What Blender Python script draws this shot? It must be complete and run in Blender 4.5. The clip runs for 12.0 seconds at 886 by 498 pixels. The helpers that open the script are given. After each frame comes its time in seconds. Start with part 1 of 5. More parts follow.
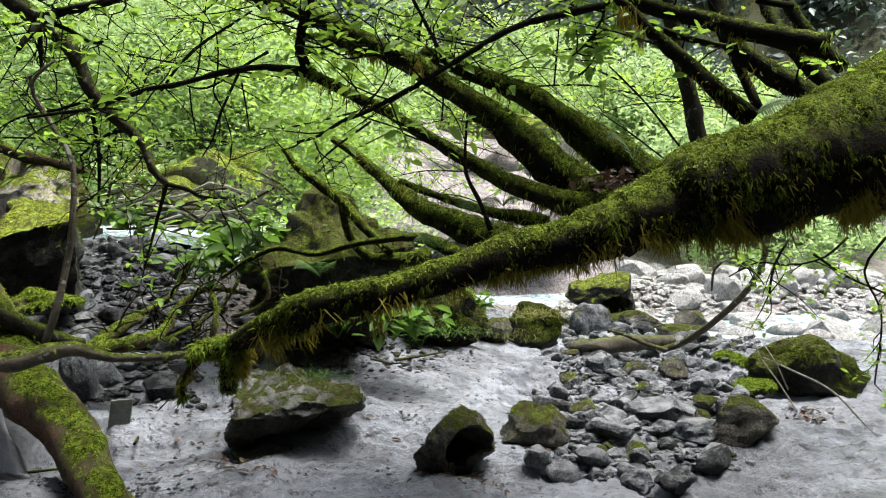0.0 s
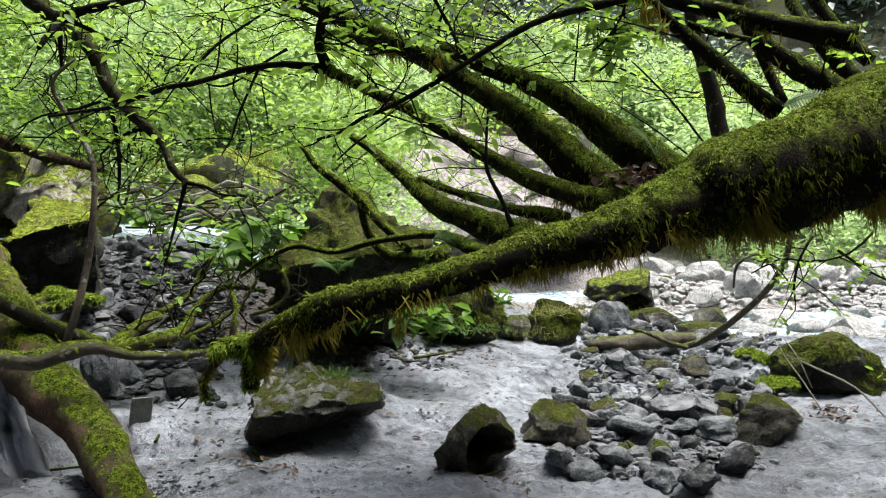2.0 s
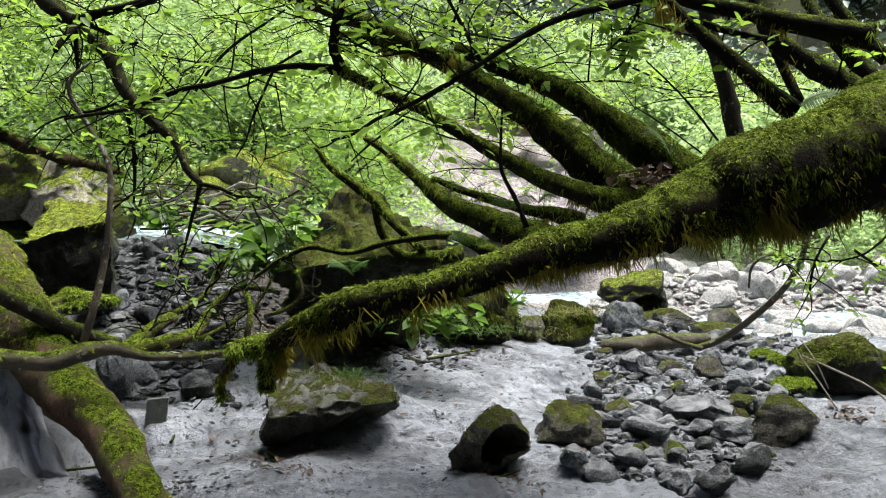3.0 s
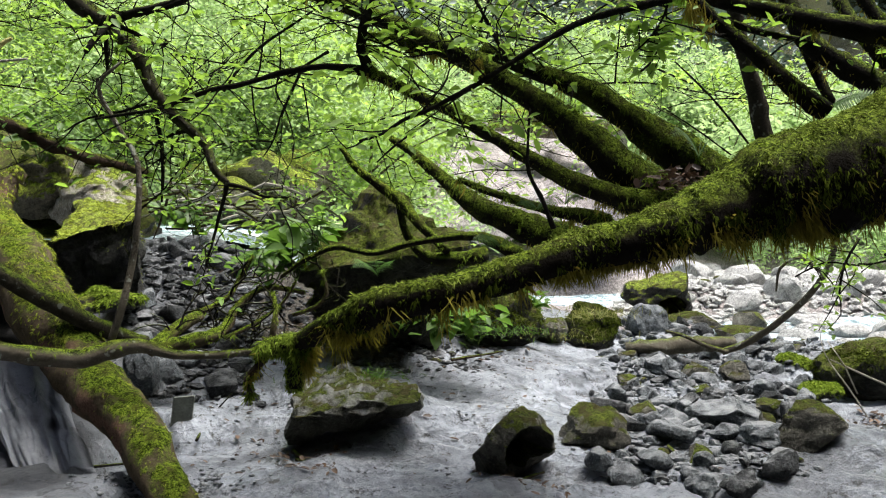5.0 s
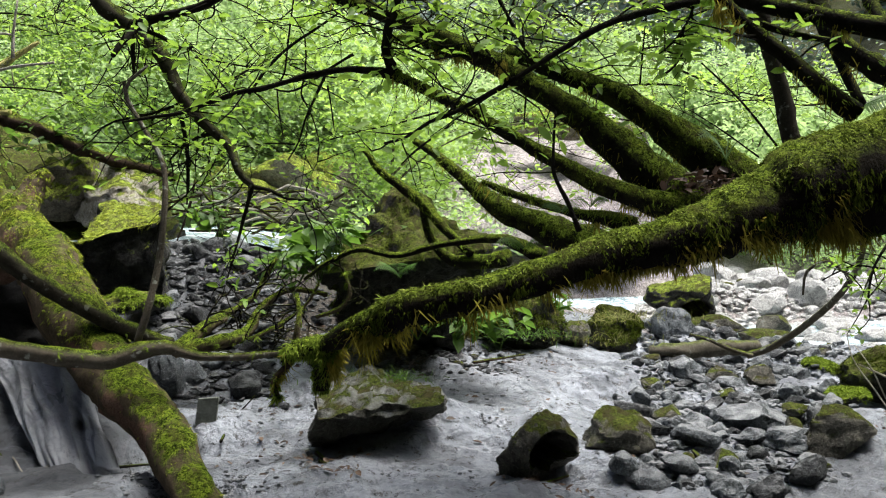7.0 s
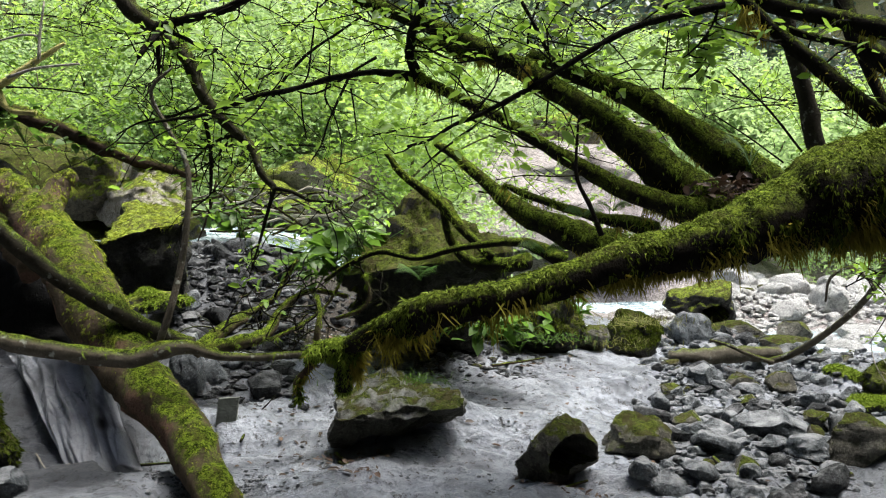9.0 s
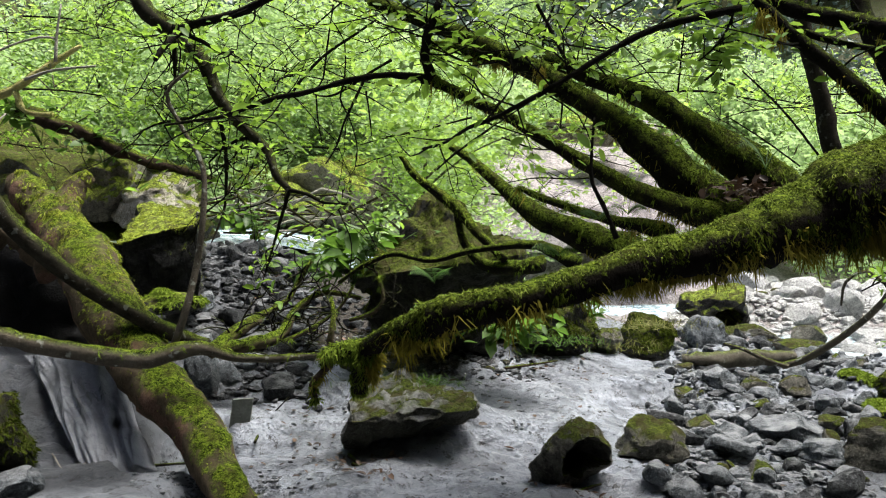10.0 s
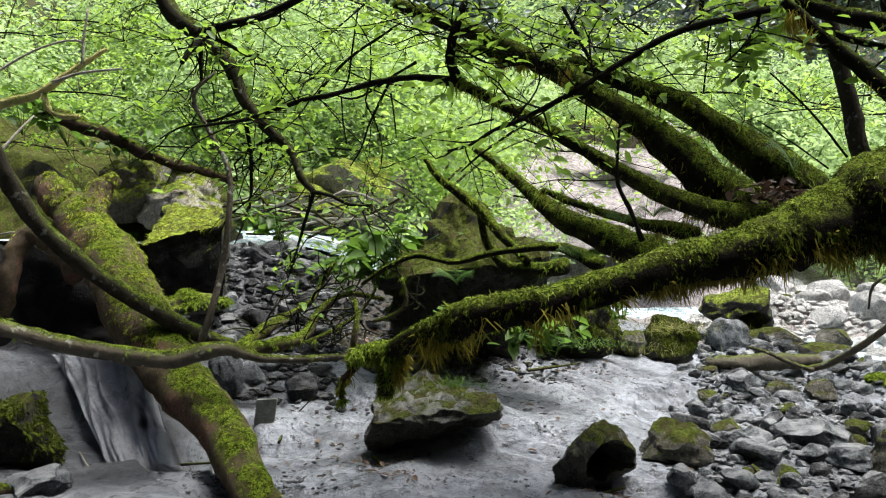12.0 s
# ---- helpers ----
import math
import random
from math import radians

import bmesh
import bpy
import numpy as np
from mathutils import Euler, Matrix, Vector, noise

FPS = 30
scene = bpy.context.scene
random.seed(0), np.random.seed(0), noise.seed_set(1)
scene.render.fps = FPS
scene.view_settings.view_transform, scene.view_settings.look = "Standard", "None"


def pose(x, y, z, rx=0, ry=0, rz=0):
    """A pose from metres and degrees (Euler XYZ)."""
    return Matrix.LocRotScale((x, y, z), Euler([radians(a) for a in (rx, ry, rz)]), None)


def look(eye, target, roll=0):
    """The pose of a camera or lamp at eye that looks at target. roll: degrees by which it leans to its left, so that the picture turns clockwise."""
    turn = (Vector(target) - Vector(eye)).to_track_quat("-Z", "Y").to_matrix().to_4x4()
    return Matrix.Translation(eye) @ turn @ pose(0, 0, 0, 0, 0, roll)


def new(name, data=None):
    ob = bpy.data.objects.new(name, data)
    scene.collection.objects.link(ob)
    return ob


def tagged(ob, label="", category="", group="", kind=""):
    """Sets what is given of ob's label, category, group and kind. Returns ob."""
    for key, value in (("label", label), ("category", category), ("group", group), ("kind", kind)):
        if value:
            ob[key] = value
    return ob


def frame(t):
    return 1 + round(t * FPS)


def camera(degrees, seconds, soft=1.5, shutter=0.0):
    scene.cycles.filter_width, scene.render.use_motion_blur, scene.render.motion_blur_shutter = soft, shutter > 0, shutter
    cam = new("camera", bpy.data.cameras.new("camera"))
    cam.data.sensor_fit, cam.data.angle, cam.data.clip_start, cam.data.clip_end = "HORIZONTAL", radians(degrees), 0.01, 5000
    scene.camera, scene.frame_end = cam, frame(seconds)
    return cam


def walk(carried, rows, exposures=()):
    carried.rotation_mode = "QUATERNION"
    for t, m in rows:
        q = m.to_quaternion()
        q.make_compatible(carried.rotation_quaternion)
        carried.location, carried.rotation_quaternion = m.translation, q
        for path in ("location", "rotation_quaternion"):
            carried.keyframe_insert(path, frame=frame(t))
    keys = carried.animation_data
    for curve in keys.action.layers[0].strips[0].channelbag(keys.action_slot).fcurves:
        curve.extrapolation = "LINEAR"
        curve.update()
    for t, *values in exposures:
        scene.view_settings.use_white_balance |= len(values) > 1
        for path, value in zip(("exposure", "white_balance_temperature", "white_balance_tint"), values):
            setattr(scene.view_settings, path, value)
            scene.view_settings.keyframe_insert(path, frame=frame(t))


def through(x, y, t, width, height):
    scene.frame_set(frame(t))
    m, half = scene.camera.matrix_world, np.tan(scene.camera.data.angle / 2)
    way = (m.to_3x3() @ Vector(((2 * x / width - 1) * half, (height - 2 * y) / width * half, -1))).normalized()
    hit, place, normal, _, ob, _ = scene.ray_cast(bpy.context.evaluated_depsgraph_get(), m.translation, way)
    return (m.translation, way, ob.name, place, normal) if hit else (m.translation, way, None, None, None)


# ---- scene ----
cam = camera(55.18, 12.0, soft=1.1)
PATH = [
    (0, (0.0677, -0.0281, 1.3596), (0.3474, 3.9540, 1.1051), 0.32),
    (0.5, (0.0667, -0.0237, 1.3591), (0.3367, 3.9589, 1.1014), 0.29),
    (1, (0.0622, -0.0198, 1.3593), (0.3159, 3.9636, 1.0980), 0.22),
    (1.5, (0.0549, -0.0115, 1.3572), (0.2866, 3.9731, 1.0936), 0.15),
    (2, (0.0487, -0.0044, 1.3558), (0.2545, 3.9814, 1.0905), 0.07),
    (2.5, (0.0424, -0.0025, 1.3548), (0.2213, 3.9848, 1.0906), 0.01),
    (3, (0.0387, -0.0034, 1.3555), (0.1879, 3.9853, 1.0939), -0.10),
    (5, (0.0184, -0.0026, 1.3520), (0.0675, 3.9890, 1.0976), 0.15),
    (5.5, (0.0106, -0.0026, 1.3526), (0.0371, 3.9894, 1.1011), 0.25),
    (6, (0.0043, -0.0013, 1.3526), (0.0071, 3.9910, 1.1043), 0.26),
    (6.5, (0.0011, 0.0014, 1.3532), (-0.0206, 3.9938, 1.1070), 0.20),
    (7, (-0.0030, 0.0025, 1.3531), (-0.0459, 3.9948, 1.1090), 0.16),
    (9, (-0.0203, -0.0034, 1.3552), (-0.1453, 3.9878, 1.1222), 0.63),
    (9.5, (-0.0260, -0.0077, 1.3584), (-0.1769, 3.9831, 1.1318), 0.78),
    (10, (-0.0329, -0.0086, 1.3575), (-0.2121, 3.9811, 1.1330), 0.79),
    (10.5, (-0.0400, -0.0094, 1.3565), (-0.2453, 3.9790, 1.1317), 0.84),
    (11, (-0.0435, -0.0050, 1.3569), (-0.2728, 3.9820, 1.1321), 0.85),
    (11.5, (-0.0482, -0.0105, 1.3575), (-0.3003, 3.9753, 1.1355), 0.85),
    (12, (-0.0533, -0.0145, 1.3592), (-0.3257, 3.9702, 1.1407), 0.87),
]
walk(cam, [(t, look(eye, target, roll)) for t, eye, target, roll in PATH], [(0.0, 0.96), (12.0, 0.92)])

# ---------------------------------------------------------------- light
SUN_HEIGHT, SUN_TURN = 74.0, 68.0  # degrees above the horizon; degrees to the right of straight ahead
world = bpy.data.worlds.new("world")
world.use_nodes = True
scene.world = world
wn = world.node_tree.nodes
sky = wn.new("ShaderNodeTexSky")
sky.sky_type, sky.sun_disc = "NISHITA", False
sky.sun_elevation, sky.sun_rotation = radians(SUN_HEIGHT), radians(SUN_TURN)
sky.dust_density, sky.ozone_density = 4.0, 1.0
wn["Background"].inputs["Strength"].default_value = 0.14
world.node_tree.links.new(sky.outputs[0], wn["Background"].inputs["Color"])
sun = new("sun", bpy.data.lights.new("sun", "SUN"))
sun.data.energy, sun.data.angle, sun.data.color = 5.0, radians(30), (1.0, 0.975, 0.93)
aim = Vector((math.sin(radians(SUN_TURN)) * math.cos(radians(SUN_HEIGHT)), math.cos(radians(SUN_TURN)) * math.cos(radians(SUN_HEIGHT)), math.sin(radians(SUN_HEIGHT))))
sun.matrix_world = look(aim * 40, (0, 0, 0))


# ---------------------------------------------------------------- materials
class Mat:
    """A node material with short ways to add nodes."""

    def __init__(self, name):
        self.m = bpy.data.materials.new(name)
        self.m.use_nodes = True
        self.t = self.m.node_tree
        self.b = self.t.nodes["Principled BSDF"]
        self.b.inputs["Specular IOR Level"].default_value = 0.15

    def node(self, kind, **inputs):
        n = self.t.nodes.new(kind)
        for k, v in inputs.items():
            self.put(n.inputs[k.replace("_", " ")], v)
        return n

    def put(self, socket, v):
        if isinstance(v, bpy.types.NodeSocket):
            self.t.links.new(v, socket)
        elif isinstance(v, tuple) and len(v) == 3 and socket.type == "RGBA":
            socket.default_value = (*v, 1)
        else:
            socket.default_value = v

    def noise(self, scale, detail=6.0, rough=0.6, coords=None, warp=0.0):
        n = self.node("ShaderNodeTexNoise", Scale=scale, Detail=detail, Roughness=rough, Distortion=warp)
        if coords is None:
            coords = self.node("ShaderNodeNewGeometry").outputs["Position"]
        self.t.links.new(coords, n.inputs["Vector"])
        return n.outputs["Fac"]

    def ramp(self, fac, *stops):
        n = self.node("ShaderNodeValToRGB", Fac=fac)
        e = n.color_ramp.elements
        while len(e) < len(stops):
            e.new(0.5)
        for k, (p, c) in zip(e, stops):
            k.position, k.color = p, (*c, 1) if isinstance(c, tuple) else (c, c, c, 1)
        return n.outputs["Color"]

    def mix(self, fac, a, b, blend="MIX"):
        n = self.t.nodes.new("ShaderNodeMix")
        n.data_type, n.blend_type = "RGBA", blend
        self.put(n.inputs[0], fac), self.put(n.inputs[6], a), self.put(n.inputs[7], b)
        return n.outputs[2]

    def maths(self, op, a, b=0.0):
        n = self.t.nodes.new("ShaderNodeMath")
        n.operation, n.use_clamp = op, op in ("ADD", "MULTIPLY", "SUBTRACT")
        self.put(n.inputs[0], a), self.put(n.inputs[1], b)
        return n.outputs[0]

    def up(self):
        """How far the surface faces up, from -1 to 1."""
        n = self.node("ShaderNodeSeparateXYZ")
        self.t.links.new(self.node("ShaderNodeNewGeometry").outputs["Normal"], n.inputs[0])
        return n.outputs["Z"]

    def bump(self, height, strength, distance):
        n = self.node("ShaderNodeBump", Height=height, Strength=strength, Distance=distance)
        self.t.links.new(n.outputs[0], self.b.inputs["Normal"])

    def set(self, **inputs):
        for k, v in inputs.items():
            self.put(self.b.inputs[k.replace("_", " ")], v)
        return self


def silt_material(name, tone, gloss, calm=1.0):
    """Silt, darker where the mud is wet, with dark litter soil beside the roots; both masks lie on the ground's mesh."""
    k = Mat(name)
    wet, soil = (k.node("ShaderNodeAttribute") for _ in range(2))
    wet.attribute_name, soil.attribute_name = "wet", "soil"
    big, mid, fine = k.noise(0.9, 5, warp=0.3), k.noise(6.0, 7, 0.6, warp=0.15), k.noise(110.0, 5, 0.7)
    flow, grit = k.noise(3.4, 3, 0.5, warp=0.25), k.noise(26.0, 6, 0.72)
    film = k.ramp(big, (0.42, 1.0), (0.58, 0.0))
    c = k.ramp(k.mix(0.5, mid, flow), (0.38, tuple(v * 0.55 for v in tone)), (0.5, tone), (0.62, tuple(v * 1.32 for v in tone)))
    c = k.mix(k.ramp(grit, (0.52, 0.0), (0.64, 0.65 * calm)), c, tuple(v * 0.40 for v in tone))
    c = k.mix(k.ramp(k.mix(0.35, k.noise(15.0, 5, 0.65), fine), (0.565, 0.0), (0.60, 0.85 * calm)), c, (0.055, 0.052, 0.046))
    c = k.mix(wet.outputs["Fac"], c, k.mix(0.74, c, (0.05, 0.053, 0.055)))
    c = k.mix(soil.outputs["Fac"], c, k.ramp(fine, (0.42, (0.018, 0.015, 0.011)), (0.55, (0.06, 0.05, 0.036)), (0.66, (0.13, 0.115, 0.09))))
    k.set(Base_Color=c, Roughness=k.ramp(k.mix(0.4, film, mid), (0.3, gloss + 0.42), (0.7, gloss)), Specular_IOR_Level=0.5)
    coarse = k.mix(0.5, k.ramp(mid, (0.3, 0.0), (0.7, 1.0)), k.ramp(flow, (0.4, 0.0), (0.6, 1.0)))
    rough = k.mix(0.5, k.ramp(grit, (0.3, 0.0), (0.7, 1.0)), k.ramp(fine, (0.35, 0.0), (0.65, 1.0)))
    k.bump(k.mix(k.mix(film, (0.28, 0.28, 0.28), (0.10, 0.10, 0.10)), coarse, rough), 1.0, 0.085 * calm)
    return k.m


def rock_material(name, stone, dark, moss=0.0, dust=0.0, fresh=0.5):
    """Stone of two tones; moss: how much of its top is overgrown; dust: how much dried silt lies on it."""
    k = Mat(name)
    co = k.node("ShaderNodeTexCoord").outputs["Object"]
    big, mid, fine = k.noise(2.0, 5), k.noise(9.0, 8, 0.7), k.noise(75.0, 5, 0.75)
    tone = k.node("ShaderNodeObjectInfo").outputs["Random"]
    c = k.ramp(mid, (0.4, dark), (0.6, stone))
    c = k.mix(k.ramp(tone, (0.0, 0.0), (1.0, 0.45)), c, dark)
    c = k.mix(k.ramp(fine, (0.5, 0.0), (0.66, 0.7)), c, tuple(min(1, v * 1.6) for v in stone))
    c = k.mix(k.ramp(k.noise(30.0, 6, 0.7), (0.38, 0.75), (0.5, 0.0)), c, tuple(v * 0.5 for v in dark))
    rough = k.ramp(k.mix(0.5, big, mid), (0.35, 0.30), (0.65, 0.8))
    up = k.up()
    if dust:
        where = k.maths("ADD", k.maths("MULTIPLY", k.maths("MAXIMUM", up, 0.0), dust), k.ramp(mid, (0.4, 0.0), (0.7, 0.3)))
        c = k.mix(k.ramp(where, (0.35, 0.0), (0.7, 1.0)), c, (0.44, 0.45, 0.46))
    relief = k.mix(0.35, k.ramp(mid, (0.3, 0.0), (0.7, 1.0)), k.ramp(fine, (0.3, 0.0), (0.7, 1.0)))
    if moss:
        where = k.maths("ADD", k.maths("MULTIPLY", k.maths("MAXIMUM", up, 0.0), 0.62), k.maths("MULTIPLY", k.mix(0.4, k.noise(4.5, 8, 0.75), k.noise(38.0, 6, 0.75)), moss))
        where = k.ramp(where, (0.58, 0.0), (0.68, 1.0))
        tuft = k.mix(0.5, k.noise(110.0, 4, 0.8), k.noise(28.0, 5, 0.7))
        green = k.ramp(tuft, (0.40, (0.010, 0.014, 0.002)), (0.5, (0.125 * fresh, 0.165 * fresh, 0.018 * fresh)), (0.60, (0.31 * fresh, 0.39 * fresh, 0.05 * fresh)))
        green = k.mix(k.ramp(k.noise(13.0, 6, 0.7), (0.45, 0.0), (0.6, 0.8)), green, (0.055, 0.045, 0.018))
        c = k.mix(where, c, green)
        rough = k.mix(where, rough, (0.95, 0.95, 0.95))
        relief = k.mix(where, relief, tuft)
    k.set(Base_Color=c, Roughness=rough)
    k.bump(relief, 0.9, 0.045)
    return k.m


def bark_material(name, bark, dark, moss=0.0, lichen=0.0, scale=1.0, patchy=0.0):
    """Bark with streaks along it; moss grows from the upper side round it; lichen: pale flecks."""
    k = Mat(name)
    mid, fine = k.noise(14.0 * scale, 7, 0.7), k.noise(90.0 * scale, 5, 0.75)
    c = k.ramp(mid, (0.3, dark), (0.7, bark))
    c = k.mix(k.ramp(fine, (0.5, 0.0), (0.8, 0.55)), c, tuple(v * 1.6 for v in bark))
    if lichen:
        c = k.mix(k.ramp(k.noise(22.0, 3, 0.5), (0.62, 0.0), (0.68, lichen)), c, (0.42, 0.44, 0.38))
    relief = k.mix(0.4, mid, fine)
    if patchy:  # bare reddish wood where the bark has come off
        c = k.mix(k.ramp(k.noise(5.0, 4, 0.5), (0.57, 0.0), (0.61, patchy)), c, k.ramp(fine, (0.35, (0.10, 0.055, 0.04)), (0.65, (0.27, 0.16, 0.12))))
    if moss:
        where = k.maths("ADD", k.maths("MULTIPLY", k.maths("ADD", k.maths("MULTIPLY", k.up(), 0.5), 0.5), 0.62), k.maths("MULTIPLY", k.mix(0.35, k.noise(6.0, 6, 0.7), k.noise(40.0, 5, 0.7)), moss))
        if patchy:
            where = k.maths("SUBTRACT", where, k.ramp(k.noise(6.0, 5, 0.65), (0.42, 0.0), (0.60, 0.32 * patchy)))
        where = k.ramp(where, (0.58, 0.0), (0.74, 1.0))
        tuft = k.mix(0.5, k.noise(120.0, 4, 0.8), k.noise(30.0, 5, 0.7))
        green = k.ramp(tuft, (0.41, (0.010, 0.016, 0.002)), (0.5, (0.08, 0.125, 0.010)), (0.59, (0.24, 0.33, 0.03)))
        green = k.mix(k.ramp(k.noise(12.0, 7, 0.75), (0.47, 0.0), (0.62, 0.75)), green, (0.06, 0.055, 0.015))
        c = k.mix(where, c, green)
        relief = k.mix(where, relief, tuft)
    k.set(Base_Color=c, Roughness=0.9, Specular_IOR_Level=0.06)
    k.bump(k.ramp(relief, (0.3, 0.0), (0.7, 1.0)), 0.9, 0.02)
    return k.m


def leaf_material(name, dark, light, through, thick=0.45, gloss=0.5, shine=0.3):
    """Leaves: each its own tone, with light showing through."""
    k = Mat(name)
    one = k.node("ShaderNodeNewGeometry").outputs["Random Per Island"]
    c = k.mix(k.ramp(one, (0.0, 0.0), (1.0, 1.0)), dark, light)
    k.set(Base_Color=c, Roughness=gloss, Specular_IOR_Level=shine)
    t = k.node("ShaderNodeBsdfTranslucent", Color=k.mix(one, tuple(v * 0.7 for v in through), through))
    n = k.node("ShaderNodeMixShader")
    n.inputs[0].default_value = thick
    k.t.links.new(k.b.outputs[0], n.inputs[1]), k.t.links.new(t.outputs[0], n.inputs[2])
    k.t.links.new(n.outputs[0], k.t.nodes["Material Output"].inputs["Surface"])
    return k.m


def water_material():
    k = Mat("torrent_water")
    foam, fine = k.noise(2.4, 8, 0.7, warp=1.5), k.noise(16.0, 6, 0.7, warp=1.0)
    f = k.maths("ADD", k.maths("MULTIPLY", foam, 0.65), k.maths("MULTIPLY", fine, 0.35))
    c = k.ramp(f, (0.38, (0.16, 0.25, 0.28)), (0.5, (0.34, 0.43, 0.46)), (0.62, (0.70, 0.74, 0.76)))
    k.set(Base_Color=c, Roughness=k.ramp(f, (0.4, 0.08), (0.6, 0.6)), IOR=1.33, Specular_IOR_Level=0.5)
    k.bump(f, 0.9, 0.08)
    return k.m


SILT = silt_material("silt", (0.31, 0.335, 0.372), 0.20)
MUD = silt_material("wet_mud", (0.26, 0.274, 0.294), 0.14, calm=0.4)
CROWN = rock_material("moss_blanket_stone", (0.06, 0.058, 0.045), (0.015, 0.015, 0.013), moss=0.9, fresh=0.42)
GOLD = rock_material("golden_mossed_stone", (0.30, 0.27, 0.20), (0.12, 0.11, 0.08), moss=1.0, fresh=1.25)
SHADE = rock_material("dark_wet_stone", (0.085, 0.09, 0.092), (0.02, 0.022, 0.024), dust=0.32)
SLAB = rock_material("silt_dusted_stone", (0.15, 0.15, 0.125), (0.06, 0.06, 0.045), moss=0.30, dust=0.50, fresh=0.34)
GREY = rock_material("grey_stone", (0.215, 0.24, 0.255), (0.055, 0.062, 0.067), dust=0.42)
PALE = rock_material("pale_stone", (0.62, 0.62, 0.60), (0.34, 0.34, 0.335), dust=0.2)
MOSSY = rock_material("mossy_stone", (0.21, 0.20, 0.165), (0.07, 0.068, 0.055), moss=0.44, dust=0.30, fresh=0.42)
THICK = rock_material("thickly_mossed_stone", (0.05, 0.05, 0.045), (0.012, 0.012, 0.012), moss=0.66, fresh=1.0)
CLIFF = rock_material("cliff_stone", (0.72, 0.68, 0.58), (0.27, 0.24, 0.17), moss=0.52, fresh=1.3)
# Near black: the shade of the log's hollow, put into a stone colour.
HOLLOWSHADE = rock_material("hollow_shade_stone", (0.012, 0.012, 0.011), (0.004, 0.004, 0.004))
SUNMOSS = rock_material("pale_mossed_stone", (0.04, 0.04, 0.036), (0.010, 0.010, 0.010), moss=0.64, fresh=1.35)
BANK = rock_material("far_gravel", (0.50, 0.455, 0.44), (0.17, 0.155, 0.15))
SOIL = rock_material("forest_floor", (0.07, 0.075, 0.04), (0.025, 0.028, 0.016), moss=0.25, fresh=0.35)
BARK = bark_material("dark_bark", (0.02, 0.017, 0.013), (0.005, 0.0045, 0.004), moss=0.34)
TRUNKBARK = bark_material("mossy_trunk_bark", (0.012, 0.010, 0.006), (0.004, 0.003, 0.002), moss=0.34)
LICHEN = bark_material("lichen_bark", (0.70, 0.64, 0.26), (0.42, 0.39, 0.14), moss=0.34, lichen=0.6)
MOSSBARK = bark_material("mossed_bark", (0.02, 0.018, 0.011), (0.006, 0.005, 0.004), moss=0.55)
LOGBARK = bark_material("mossed_log_bark", (0.15, 0.115, 0.075), (0.045, 0.035, 0.025), moss=0.54, patchy=0.7)
ROOTBARK = bark_material("mossed_root_bark", (0.11, 0.088, 0.055), (0.035, 0.028, 0.018), moss=0.5)
HUNG = bark_material("lichened_limb_bark", (0.05, 0.045, 0.032), (0.016, 0.014, 0.010), moss=0.36, lichen=0.3)
TWIG = bark_material("twig_bark", (0.02, 0.018, 0.014), (0.007, 0.006, 0.005), moss=0.15)
SMOOTH = bark_material("smooth_grey_bark", (0.15, 0.13, 0.10), (0.07, 0.06, 0.045), moss=0.30, lichen=0.7)
ROT = bark_material("rotten_wood", (0.07, 0.048, 0.034), (0.02, 0.014, 0.010), moss=0.32)
GREYLOG = bark_material("grey_log_bark", (0.17, 0.155, 0.12), (0.06, 0.052, 0.04), moss=0.14, lichen=0.3)
DEAD = bark_material("bleached_wood", (0.48, 0.45, 0.38), (0.26, 0.24, 0.20))
DRIFT = bark_material("weathered_board", (0.24, 0.26, 0.23), (0.15, 0.16, 0.14))
# Darkened to near black to carry the shade of the trunk's side.
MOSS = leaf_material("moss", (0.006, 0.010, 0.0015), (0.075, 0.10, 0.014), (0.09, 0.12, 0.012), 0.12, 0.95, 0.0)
LIMBMOSS = leaf_material("limb_moss", (0.038, 0.062, 0.007), (0.215, 0.30, 0.04), (0.20, 0.29, 0.025), 0.16, 0.95, 0.0)
# The trunk's moss again, paled as if lit from above.
LITMOSS = leaf_material("lit_top_moss", (0.05, 0.076, 0.009), (0.235, 0.30, 0.058), (0.21, 0.29, 0.042), 0.16, 0.95, 0.0)
PALEMOSS = leaf_material("pale_moss", (0.05, 0.065, 0.006), (0.34, 0.39, 0.06), (0.34, 0.42, 0.05), 0.22, 0.95, 0.0)
BEARD = leaf_material("hanging_moss", (0.03, 0.028, 0.006), (0.16, 0.145, 0.025), (0.42, 0.36, 0.06), 0.5, 0.95, 0.0)
LEAF = leaf_material("leaf", (0.068, 0.14, 0.020), (0.175, 0.30, 0.045), (0.35, 0.57, 0.07), 0.5)
# Leaves of the far bank, paled so their colour holds the haze.
HAZEBUSH = leaf_material("haze_paled_bush_leaf", (0.19, 0.285, 0.13), (0.45, 0.58, 0.28), (0.55, 0.76, 0.31), 0.45)
# Dark leaves for the unseen crowns that hold back sky and sun.
SKYBLOCK = leaf_material("sky_blocking_leaf", (0.02, 0.03, 0.015), (0.05, 0.07, 0.03), (0.04, 0.05, 0.03), 0.2)
FRESH = leaf_material("fresh_leaf", (0.11, 0.20, 0.04), (0.325, 0.45, 0.10), (0.485, 0.72, 0.135), 0.5)
HERB = leaf_material("herb_leaf", (0.035, 0.075, 0.015), (0.085, 0.155, 0.028), (0.16, 0.31, 0.04), 0.4)
FERN = leaf_material("fern", (0.035, 0.08, 0.012), (0.07, 0.15, 0.02), (0.14, 0.30, 0.03), 0.4)
